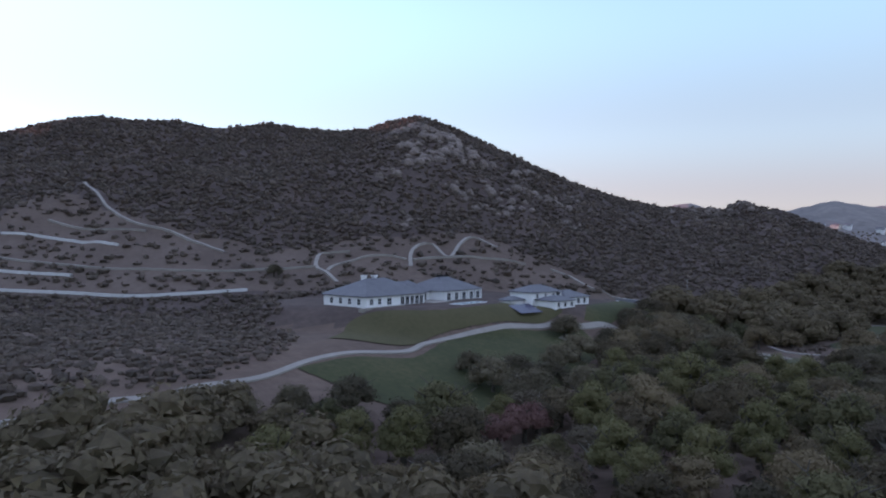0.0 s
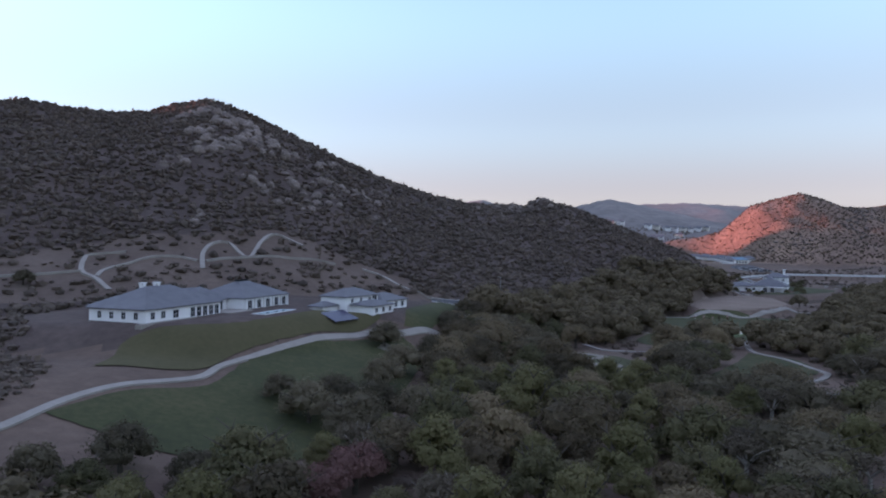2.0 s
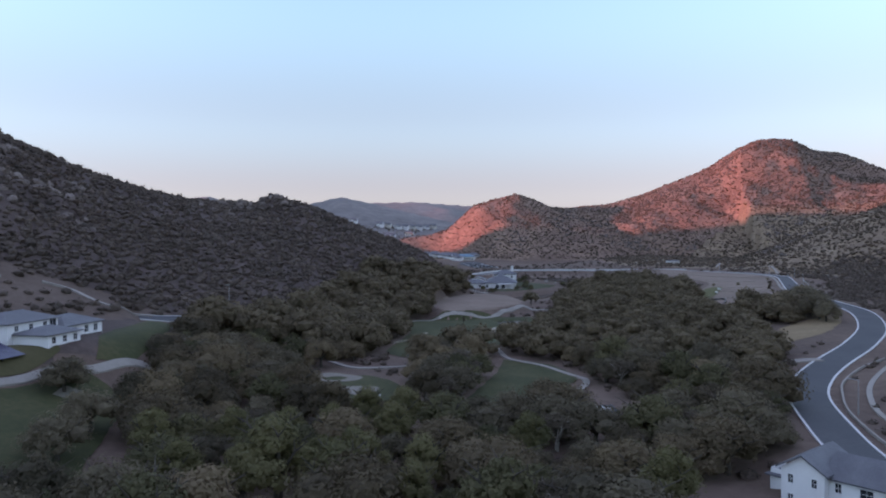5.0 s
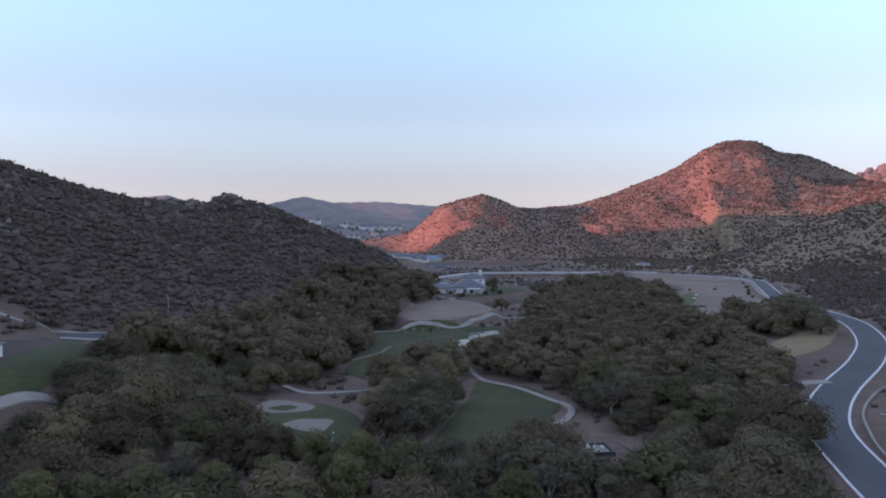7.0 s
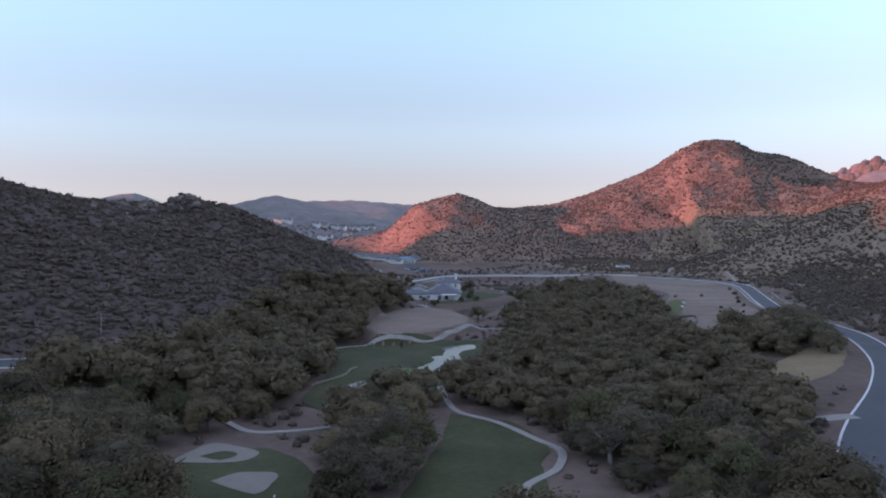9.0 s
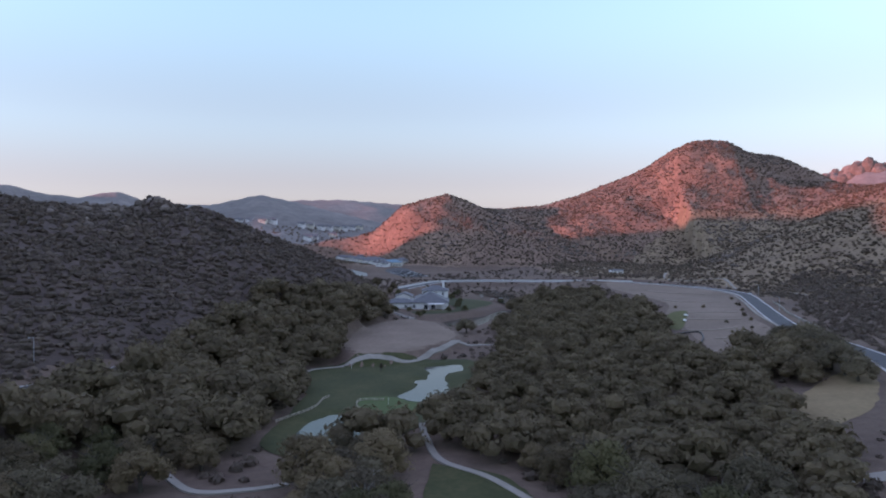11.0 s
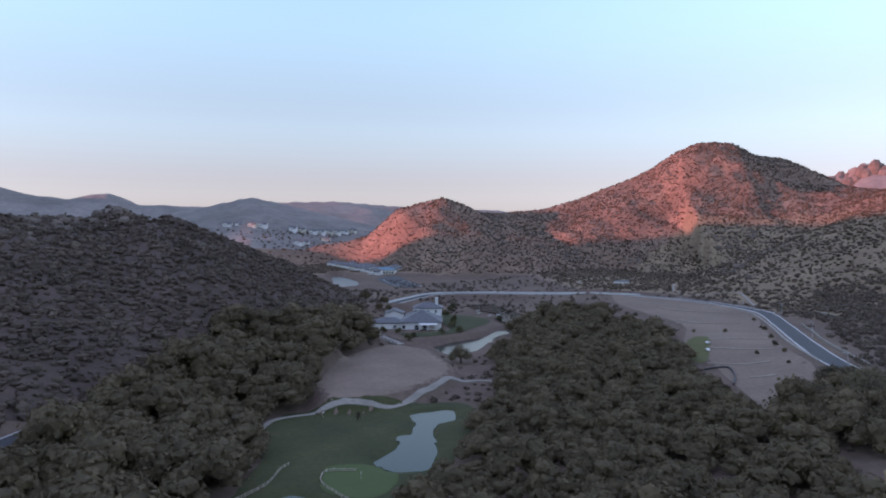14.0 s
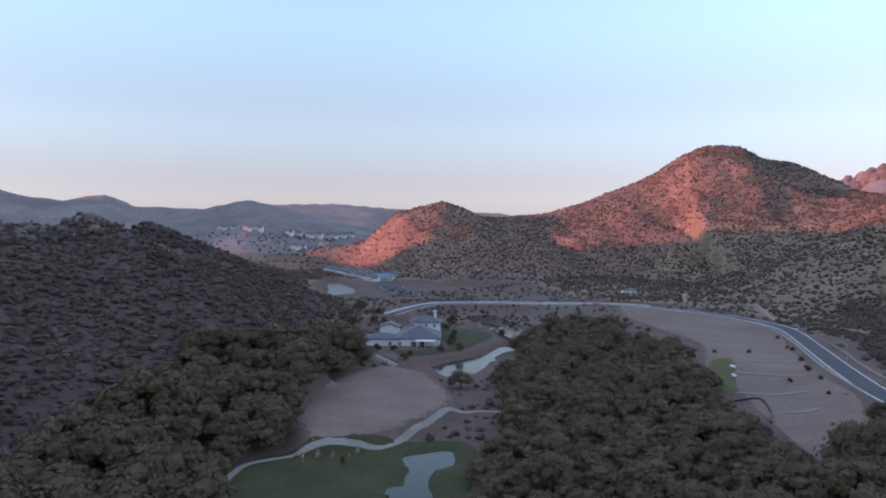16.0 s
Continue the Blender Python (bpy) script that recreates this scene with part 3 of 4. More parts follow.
WOODS = [
    [(210, 258), (236, 288), (264, 306), (300, 322), (331, 334), (358, 356), (398, 398), (430, 416), (492, 462), (540, 478), (575, 468), (568, 438), (516, 396), (500, 366), (455, 324),
     (412, 301), (389, 281), (354, 259), (336, 242), (326, 221), (300, 206), (270, 190), (255, 178), (236, 167), (215, 160), (198, 152), (178, 142), (160, 140), (150, 152), (152, 168), (168, 174), (186, 196), (206, 214), (210, 240)],
    [(-110, 50), (-72, 112), (-46, 142), (-28, 158), (-8, 160), (14, 154), (40, 172), (58, 206), (72, 240), (82, 262), (98, 288), (116, 292), (112, 262), (108, 215), (128, 206), (150, 222), (170, 232), (158, 222), (135, 206), (132, 188),
     (150, 170), (172, 160), (180, 146), (160, 136), (146, 133), (134, 130), (118, 112), (105, 50)],
    [(95, 270), (118, 274), (158, 282), (174, 296), (200, 322), (222, 346), (230, 362), (245, 374), (268, 384), (300, 418), (335, 443), (362, 453), (372, 470), (374, 492), (345, 478), (329, 455), (293, 440), (262, 438), (235, 412),
     (205, 388), (170, 358), (140, 338), (115, 322), (92, 300), (80, 276)],
    [(58, 212), (70, 244), (78, 266), (96, 292), (118, 300), (110, 270), (90, 250), (76, 222)],
    [(318, 204), (350, 204), (385, 220), (398, 234), (376, 232), (348, 236), (334, 240)],
    [(128, 204), (150, 220), (172, 230), (186, 250), (202, 264), (196, 272), (176, 264), (160, 254), (147, 240)],
]


def open_ground(x, y, gap=3.0):
    ok = np.ones(x.shape, bool)
    for poly in CLEAR:
        ok &= inside(x, y, poly) > gap
    d, _ = near(x, y, [(*q, 0) for q in SIDE_ROAD])
    ok &= d > 5
    d, _ = near(x, y, ROAD)
    ok &= d > 9
    for p in PATHS:
        d, _ = near(x, y, [(*q, 0) for q in p])
        ok &= d > gap + 1
    for p in (*TRAILS, *TERRACES):
        d, _ = near(x, y, [(*q, 0) for q in p])
        ok &= d > 3.2
    return ok


def scatter(n, box, gap, poly=None, seed=0, test=None):
    g = np.random.RandomState(seed)
    x, y = g.uniform(box[0], box[2], n), g.uniform(box[1], box[3], n)
    m = open_ground(x, y)
    if poly is not None:
        m &= inside(x, y, poly) < 0
    if test is not None:
        m &= test(x, y, g)
    out, cells = [], {}
    for a, b in zip(x[m], y[m]):
        k = (int(a // gap), int(b // gap))
        if all(math.hypot(a - c, b - d) > gap for i in (-1, 0, 1) for j in (-1, 0, 1) for c, d in cells.get((k[0] + i, k[1] + j), ())):
            cells.setdefault(k, []).append((a, b))
            out.append((a, b))
    return out


spots = [p for k, poly in enumerate(WOODS) for p in scatter(42000, (-110, 40, 660, 780), (7.0, 7.4, 6.6, 6.6, 6.0, 6.4)[k], poly, 5 + k)]
SINGLE = [(56, 254), (25, 147), (19, 142), (39, 144), (71, 174), (75, 163), (68, 132), (37, 120), (0, 132), (-22, 118), (18, 203)]
spots = [p for p in spots if all(math.hypot(p[0] - a, p[1] - b) > 7.5 for a, b in SINGLE)]
spots.sort(key=lambda p: math.hypot(p[0] - 95, p[1] - 190))
g2 = random.Random(8)


def place(src, a, b, s, k, first=False):
    m = pose(a, b, float(ground_z(a, b)) - 0.15, 0, 0, g2.uniform(0, 360)) @ Matrix.Diagonal((s, s, s * k, 1))
    o = src if first else copy_thing(src, m)
    o.matrix_basis = m
    return o


WILLOW = [tree("willow_tree", r, h, 70 + i, M_WILLOW, "tall yellow-green willow with a loose rounded crown", 32, 4200, 0.23, 0.10) for i, (r, h) in enumerate(((5.0, 13), (4.4, 11.5)))]
RED = tree("plum_tree", 4.6, 8.5, 77, M_RED, "dull red-leaved ornamental plum tree among the oaks", 20, 3200, 0.22, 0.2)
DRY_TREE = tree("sycamore_tree", 4.8, 9.5, 79, M_DRYLEAF, "sparse sycamore with dry brown leaves and pale limbs", 20, 1500, 0.20, 0.2, M_PALEBARK, 0.35)
PINE = tree("cypress_tree", 1.9, 9.0, 78, M_LEAF, "narrow dark pointed cypress", 12, 700, 0.3, 0.05)
used = set()
for i, (a, b) in enumerate(spots[:290]):
    fore = b < 215 and a < 130
    if fore and g2.random() < 0.22:
        place(WILLOW[i % 2], a, b, g2.uniform(0.75, 1.05), 1, not ("w", i % 2) in used)
        used.add(("w", i % 2))
    elif i % 9 == 4:
        place(DRY_TREE, a, b, g2.uniform(0.7, 1.1), 1, "d" not in used)
        used.add("d")
    else:
        place(OAK[i % 6], a, b, g2.uniform(0.75, 1.5), g2.uniform(0.75, 1.05), ("o", i % 6) not in used)
        used.add(("o", i % 6))
for a, b, s_ in ((56, 254, 1.0), (18, 203, 0.75), (8, 153, 0.8), (-13, 163, 1.0), (-36, 149, 0.9), (-45, 144, 0.9), (30, 179, 1.0), (39, 195, 1.1), (372, 398, 1.0), (-62, 318, 0.7), (23, 190, 1.15), (31, 201, 1.0), (32, 180, 1.2), (47, 217, 1.05), (56, 231, 1.1), (71, 246, 1.1), (85, 260, 1.0),
                 (338, 197, 1.3), (346, 203, 1.15), (356, 207, 1.35), (366, 213, 1.2), (376, 219, 1.35), (386, 226, 1.1), (330, 191, 1.0), (394, 236, 0.9)):
    place(OAK[1], a, b, s_, 1.0)
for a, b, s_ in ((39, 144, 1.35), (71, 174, 1.5), (75, 163, 1.3), (68, 132, 1.25), (37, 120, 1.1), (0, 132, 1.1), (-22, 118, 1.1)):
    place(WILLOW[1 if s_ > 1.1 else 0], a, b, s_, 1.0)
for a, b, s_ in ((404, 494, 0.5), (410, 486, 0.45), (452, 480, 0.5), (466, 492, 0.55), (482, 506, 0.5), (498, 530, 0.6), (508, 548, 0.6), (444, 566, 0.7), (430, 552, 0.6), (470, 574, 0.7), (486, 582, 0.6), (508, 640, 0.9), (520, 652, 1.0), (514, 620, 0.8),
                 (396, 462, 0.5), (404, 466, 0.4), (428, 466, 0.45), (440, 462, 0.5), (520, 496, 0.5), (534, 560, 0.6), (548, 570, 0.6)):
    place(OAK[3 if s_ < 0.7 else 0], a, b, s_, 1.0)
place(RED, 25, 147, 1.25, 1, True)
place(RED, 19, 142, 1.05, 1)
place(PINE, 268, 350, 0.5, 1, True)
FAR_CROWN = [crown_arrays(5.6 + 0.4 * (i % 3), 9.5, 15, 620, 0.46, 90 + i, 0.02) for i in range(5)]


def joined(name, items, mat, variants, label, category):
    """Many pieces too far off to count, as one mesh. items: x, y, z, turn, scale, stretch."""
    V, F, n = [], [], 0
    for i, (x, y, z, a, s, k) in enumerate(items):
        v, f = variants[i % len(variants)]
        c, d = math.cos(a), math.sin(a)
        V.append(np.column_stack([(v[:, 0] * c - v[:, 1] * d) * s + x, (v[:, 0] * d + v[:, 1] * c) * s + y, v[:, 2] * s * k + z]))
        F.append(f + n)
        n += len(v)
    return tagged(link_mesh(name, np.vstack(V), np.vstack(F), mat), label, category, kind="stuff")


far = [(a, b, float(ground_z(a, b)) - 0.2, random.uniform(0, 6.28), random.uniform(0.7, 1.5) * (1.3 if a < 380 and b > a + 60 else 1.0), random.uniform(0.7, 1.05)) for a, b in spots[290:]]
if far:
    joined("far_woods", far, M_WOODS, FAR_CROWN, "dense dark oak woods filling the valley", "woods")


def bush_arrays(seed, leaves=26):
    g = np.random.RandomState(seed)
    v, f = ICO0
    w = v * (0.6 + 0.5 * g.rand(len(v), 1)) * (1, 1, 0.75) + (0, 0, 0.35)
    d = g.normal(size=(leaves, 3))
    d /= np.linalg.norm(d, axis=1)[:, None]
    d[:, 2] = np.abs(d[:, 2])
    p = d * (0.75 + 0.4 * g.rand(leaves, 1)) * (1, 1, 0.8) + (0, 0, 0.3)
    u = g.normal(size=(leaves, 3)) * 0.22
    t = np.cross(u, d)
    lv = np.stack([p + u, p - u * 0.5 + t, p - u * 0.5 - t], 1).reshape(-1, 3)
    return np.vstack([w, lv]), np.vstack([f, np.arange(len(w), len(w) + leaves * 3).reshape(-1, 3)])


BUSH = [bush_arrays(200 + i) for i in range(6)]
FAR_BUSH = [bush_arrays(220 + i, 6) for i in range(6)]


def shrubs(name, n, box, gap, size, seed, test, label, mat=None, variants=None):
    pts = scatter(n, box, gap, None, seed, test)
    g = random.Random(seed)
    joined(name, [(a, b, float(ground_z(a, b)) - 0.2, g.uniform(0, 6.28), g.uniform(*size), g.uniform(0.6, 1.1)) for a, b in pts], mat or M_SHRUB, variants or BUSH, label, "shrubs")


shrubs("west_chaparral", 110000, (-430, 180, 640, 660), 2.1, (1.0, 2.7), 11,
       lambda x, y, g: (height(x, y) > 12) & (x + 0.3 * y < 800) & ((y > 290) | (x > 60)) & ((np.minimum(inside(x, y, CUT_SOIL), inside(x, y, TAIL_GRASS)) > 0) | (g.rand(len(x)) < 0.22)) & (g.rand(len(x)) < 0.35 + 2.2 * np.clip(fbm(x / 60, y / 60, 3) + 0.3, 0, 1)), "dense dark chaparral covering the steep hillside", None, FAR_BUSH)
shrubs("roadside_brush", 9000, (300, 90, 720, 330), 3.4, (1.0, 3.0), 15,
       lambda x, y, g: (near(x, y, ROAD)[0] > 10) & ((x - 330) * 0.45 - (y - 172) > -6) & (g.rand(len(x)) < 0.25 + 2.0 * np.clip(fbm(x / 40, y / 40, 3) + 0.2, 0, 1)), "grey-brown brush on the slope above the road")
shrubs("valley_brush", 26000, (-230, 110, 0, 330), 1.8, (0.8, 2.1), 13,
       lambda x, y, g: (inside(x, y, BRUSH) < 0) & (g.rand(len(x)) < 0.25 + 2.8 * np.clip(fbm(x / 35, y / 35, 3) + 0.22, 0, 1)), "low brown brush below the terraces", None, FAR_BUSH)
shrubs("east_chaparral", 115000, (600, 200, 1500, 1180), 3.2, (1.0, 2.7), 12,
       lambda x, y, g: (height(x, y) > 13) & (g.rand(len(x)) < 0.30 + 1.5 * np.clip(fbm(x / 70, y / 70, 4) + 0.20, 0, 1)), "scattered dry chaparral on the sunlit hill", M_SHRUB_EAST, FAR_BUSH)


shrubs("flat_brush", 34000, (-110, 40, 860, 760), 3.6, (0.8, 2.2), 14,
       lambda x, y, g: (height(x, y) < 13.5) & ((x > 60) | (y < 150)) & (np.abs(inside(x, y, FIELD)) > 4) & (g.rand(len(x)) < 0.1 + 1.8 * np.clip(fbm(x / 50, y / 50, 3) + 0.12, 0, 1)), "low grey-brown brush on the valley flats")


# ---- rocks ----
def rock_arrays(seed):
    g = np.random.RandomState(seed)
    v, f = ICO1
    n = sum(np.abs(v @ d - o) * w for d, o, w in ((g.normal(size=3), g.rand() - 0.5, 0.16) for _ in range(5)))
    w = v * (0.75 + 0.45 * n[:, None] / max(n.max(), 1e-6)) * (1, 0.8 + 0.3 * g.rand(), 0.6 + 0.5 * g.rand())
    return w, f


ROCK = [rock_arrays(300 + i) for i in range(6)]
FAR_ROCK = [(v * (0.7 + 0.6 * np.random.RandomState(330 + i).rand(len(v), 1)) * (1.2, 0.9, 0.8), f) for i, (v, f) in enumerate([ICO0] * 6)]


def rocks(name, n, box, gap, size, seed, test, label, variants=ROCK):
    g = random.Random(seed)
    pts = scatter(n, box, gap, None, seed, test)
    joined(name, [(a, b, float(ground_z(a, b)) - size[0] * 0.6, g.uniform(0, 6.28), g.uniform(*size), g.uniform(0.6, 1.1)) for a, b in pts], M_ROCK, variants, label, "rocks")



def cliff(name, spots_, reach, size, count, seed, label):
    g = random.Random(seed)
    items = []
    for x, y in spots_:
        for _ in range(count):
            a, b = x + g.uniform(-reach, reach), y + g.uniform(-reach, reach)
            r = g.uniform(*size)
            items.append((a, b, float(ground_z(a, b)) - r * 0.35, g.uniform(0, 6.28), r, g.uniform(0.7, 1.2)))
    joined(name, items, M_CLIFF, ROCK, label, "rocks")


cliff("summit_cliff", [(-10, 546), (4, 565), (-3, 506), (11, 529), (12, 488), (25, 542), (25, 506), (2, 480), (14, 552), (34, 520)], 8, (1.8, 5.0), 16, 31, "pale pink-grey granite cliff below the summit")
cliff("slope_outcrops", [(32, 509), (38, 496), (48, 509), (27, 452), (37, 432), (51, 461), (52, 435), (70, 478), (70, 453), (87, 480), (97, 478), (110, 510), (71, 515), (87, 535)], 9, (1.5, 4.2), 9, 32, "broken granite outcrops on the dark slope")
cliff("lower_outcrops", [(-3, 388), (105, 445), (102, 453), (215, 541), (206, 562), (-17, 452), (276, 586), (318, 598)], 6, (1.2, 3.6), 7, 33, "small pale outcrops among the chaparral")
rocks("knoll_rocks", 500, (225, 560, 350, 612), 3.5, (1.2, 4.0), 23, lambda x, y, g: fbm(x / 20, y / 20, 3) > 0.0, "rounded granite boulders along the ridge")
rocks("hill_rocks", 26000, (760, 400, 1480, 1160), 4.5, (1.2, 4.2), 24, lambda x, y, g: (height(x, y) > 25) & (fbm(x / 50 + 8, y / 50, 4) > 0.06), "reddish granite outcrops on the sunlit hill", FAR_ROCK)
shrubs("far_hill_trees", 14000, (560, 1180, 1500, 1700), 7.0, (1.2, 3.4), 17,
       lambda x, y, g: (height(x, y) < 75) & (g.rand(len(x)) < 0.05 + 2.0 * np.clip(fbm(x / 110, y / 110, 4) + 0.08, 0, 1)) & (inside(x, y, PONDS["lake"]) > 5), "scattered dark trees over the distant hills", M_SHRUB_EAST, FAR_BUSH)


g4 = random.Random(61)
crag = []
for _ in range(130):
    k = g4.random()
    a, b, r = 2084 + 44 * k + g4.uniform(-26, 10), 735 - 165 * k + g4.uniform(-6, 6), g4.uniform(8, 20)
    crag.append((a, b, float(ground_z(a, b)) - r * 0.45, g4.uniform(0, 6.28), r, g4.uniform(0.9, 1.7)))
joined("crag_rocks", crag, M_CLIFF, ROCK, "jagged pinkish rock crag on the far ridge", "rocks")


# ---- buildings ----
def box_arrays(x0, y0, z0, x1, y1, z1):
    v = [(x, y, z) for z in (z0, z1) for x, y in ((x0, y0), (x1, y0), (x1, y1), (x0, y1))]
    return v, [(3, 2, 1, 0), (4, 5, 6, 7), (0, 1, 5, 4), (1, 2, 6, 5), (2, 3, 7, 6), (3, 0, 4, 7)]


def merge(*many):
    V, F = [], []
    for v, f in many:
        n = len(V)
        V += [tuple(p) for p in v]
        F += [tuple(i + n for i in t) for t in f]
    return V, F


def roof_arrays(x0, y0, x1, y1, z, h, kind, over=0.7, thick=0.28):
    """A hip or gable roof slab with eaves over the walls; the ridge runs along the longer side."""
    x0, y0, x1, y1 = x0 - over, y0 - over, x1 + over, y1 + over
    w, d = x1 - x0, y1 - y0
    flip = d > w
    if flip:
        w, d = d, w
    run = d / 2 if kind == "hip" else 0.0
    top = [(0, 0, 0), (w, 0, 0), (w, d, 0), (0, d, 0), (run, d / 2, h), (w - run, d / 2, h)]
    v = top + [(a, b, c - thick) for a, b, c in top]
    f = [(0, 1, 5, 4), (2, 3, 4, 5), (1, 2, 5), (3, 0, 4), (7, 6, 10, 11), (9, 8, 11, 10), (8, 7, 11), (6, 9, 10), (0, 6, 7, 1), (1, 7, 8, 2), (2, 8, 9, 3), (3, 9, 6, 0)]
    if kind == "gable":
        f = f[:2] + f[4:6] + [f[8], f[10], (3, 4, 10, 9), (4, 0, 6, 10), (1, 5, 11, 7), (5, 2, 8, 11)]
    if flip:
        v = [(x0 + d - b, y0 + a, z + c) for a, b, c in v]
    else:
        v = [(x0 + a, y0 + b, z + c) for a, b, c in v]
    return v, f


def gable_wall_arrays(x0, y0, x1, y1, z, h):
    if x1 - x0 >= y1 - y0:
        m = (y0 + y1) / 2
        tris = [[(x, y0, z), (x, y1, z), (x, m, z + h)] for x in (x0 + 0.02, x1 - 0.02)]
    else:
        m = (x0 + x1) / 2
        tris = [[(x0, y, z), (x1, y, z), (m, y, z + h)] for y in (y0 + 0.02, y1 - 0.02)]
    return [p for t in tris for p in t], [(0, 1, 2), (5, 4, 3)]


def window_part(parent, x, y, z, w, h, face, mullion=True):
    """A framed window on a wall that looks to -y, +y, -x or +x; the pane sits back in its frame."""
    turn = {"-y": 0, "+x": 90, "+y": 180, "-x": 270}[face]
    win = link_mesh("window", *merge(box_arrays(-w / 2 - 0.09, -0.10, -0.09, -w / 2, 0.02, h + 0.09), box_arrays(w / 2, -0.10, -0.09, w / 2 + 0.09, 0.02, h + 0.09),
                                     box_arrays(-w / 2, -0.10, h, w / 2, 0.02, h + 0.09), box_arrays(-w / 2 - 0.05, -0.16, -0.12, w / 2 + 0.05, 0.02, 0)), M_STUCCO, parent=parent)
    win.matrix_basis = pose(x, y, z, 0, 0, turn)
    link_mesh("pane", *box_arrays(-w / 2, -0.035, 0, w / 2, 0.0, h), M_GLASS, parent=win)
    if mullion:
        link_mesh("mullion", *merge(box_arrays(-0.03, -0.07, 0, 0.03, -0.035, h), box_arrays(-w / 2, -0.07, h * 0.5 - 0.03, w / 2, -0.036, h * 0.5 + 0.03)), M_STUCCO, parent=win)
    return win


def house(name, m, blocks, windows, label, category="house", wall=None, roof=None, group=""):
    """blocks: x0, y0, x1, y1, base, eave, roof height, roof kind. windows: x, y, z, w, h, face."""
    t = tagged(new(name), label, category, group)
    t.matrix_basis = m
    for x0, y0, x1, y1, z0, z1, rh, kind in blocks:
        w = merge(box_arrays(x0, y0, z0, x1, y1, z1), gable_wall_arrays(x0, y0, x1, y1, z1, rh * 0.97)) if kind == "gable" else box_arrays(x0, y0, z0, x1, y1, z1)
        link_mesh("wall", *w, wall or M_STUCCO, parent=t)
        link_mesh("roof", *roof_arrays(x0, y0, x1, y1, z1 + 0.2, rh, kind), roof or M_ROOF, parent=t)
    for q in windows:
        window_part(t, *q)
    return t


def at_ground(x, y, turn, sink=0.0):
    return pose(x, y, float(ground_z(x, y)) - sink, 0, 0, turn)


# large single-storey mansion on its terrace
MANSION = pose(-15, 239.5, 20.0, 0, 0, 50)
wins = [(x, 0, 0.9, 1.6, 1.9, "-y") for x in (2.5, 6.5)] + [(11.5, 0, 0.5, 2.2, 2.3, "-y")] + [(x, 0, 0.15, 1.9, 2.8, "-y") for x in (18.5, 21.2, 23.9, 26.6, 29.2)]
wins += [(x, 0, 0.15, 2.2, 2.7, "-y") for x in (46, 51, 56, 61, 65.5)] + [(0, y, 0.9, 1.5, 1.9, "-x") for y in (3.5, 8, 12.5, 17)] + [(68, y, 0.9, 1.8, 1.9, "+x") for y in (5, 9, 13)] + [(9, 25, 1.0, 1.3, 1.5, "-x")]
wins += [(x, 7, 0.15, 2.2, 2.6, "-y") for x in (33.5, 36.5, 39.5)]
mansion = house("mansion", MANSION, [(0, 0, 31, 21, -2, 3.6, 5.6, "hip"), (9, 20, 22, 31, -2, 3.0, 2.8, "hip"), (43, 0, 68, 21, -2, 3.6, 5.2, "hip"), (30, 7, 44, 20, -2, 3.3, 4.2, "hip"), (22, 20, 52, 29, -2, 3.2, 3.2, "hip")],
                wins, "sprawling single-storey white mansion with blue-grey hipped roofs", "mansion")
for x, y in ((12, 13), (15.5, 11)):
    link_mesh("chimney", *merge(box_arrays(x - 0.7, y - 0.7, 5.5, x + 0.7, y + 0.7, 10.0), box_arrays(x - 0.9, y - 0.9, 10.0, x + 0.9, y + 0.9, 10.35)), M_STUCCO, parent=mansion)
for x in (43.6, 48.5, 53.5, 58.5, 63.3, 67.4):
    link_mesh("pillar", *box_arrays(x - 0.25, -0.6, -1, x + 0.25, -0.1, 3.5), M_STUCCO, parent=mansion)
link_mesh("skylight", *box_arrays(52, 9.9, 8.8, 58, 11.1, 9.3), M_GLASS, parent=mansion)
tagged(link_mesh("terrace_slab", *merge(box_arrays(31.1, -4, -1.5, 42.9, 6.9, 0.12), box_arrays(-4, -2.2, -1.2, 18, -0.2, 0.06)), M_PATH), "pale paved terrace slab beside the mansion", "terrace", kind="structure").matrix_basis = MANSION
pool = tagged(new("swimming_pool"), "long turquoise swimming pool with a pale stone rim", "pool")
pool.matrix_basis = pose(21.5, 262, 19.9, 0, 0, 50)
link_mesh("rim", *merge(box_arrays(-8.5, -2.6, -2, 8.5, -2.1, 0.3), box_arrays(-8.5, 2.1, -2, 8.5, 2.6, 0.3), box_arrays(-8.5, -2.1, -2, -8.0, 2.1, 0.3), box_arrays(8.0, -2.1, -2, 8.5, 2.1, 0.3)), M_KERB, parent=pool)
link_mesh("water", *box_arrays(-8.0, -2.1, -2, 8.0, 2.1, 0.18), M_POOL, parent=pool)

wins = [(x, 4, 3.6, 1.3, 1.4, "-y") for x in (3, 8, 13)] + [(x, -6, 0.6, 1.4, 1.6, "-y") for x in (4, 8, 12)] + [(x, 2, 0.5, 1.6, 2.0, "-y") for x in (22, 27, 31)] + [(34, 8, 0.6, 1.6, 1.8, "+x"), (16, 4, 3.2, 2.4, 2.2, "-y")]
guest = house("guest_house", pose(50, 272, 17.5, 0, 0, 40), [(0, 4, 18, 16, -2, 5.6, 2.6, "hip"), (2, -6, 14, 4, -2, 2.8, 1.9, "hip"), (18, 2, 34, 14, -2, 3.0, 2.6, "hip"), (-8, 8, 0, 14, -2, 2.6, 1.5, "hip")],
              wins, "white two-storey guest house with grey hipped roofs", "house")
solar = tagged(new("solar_array"), "tilted array of dark violet solar panels on the slope", "solar panels")
solar.matrix_basis = at_ground(43, 264, 40) @ pose(0, 0, 0.9, 20, 0, 0)
panel_me = None
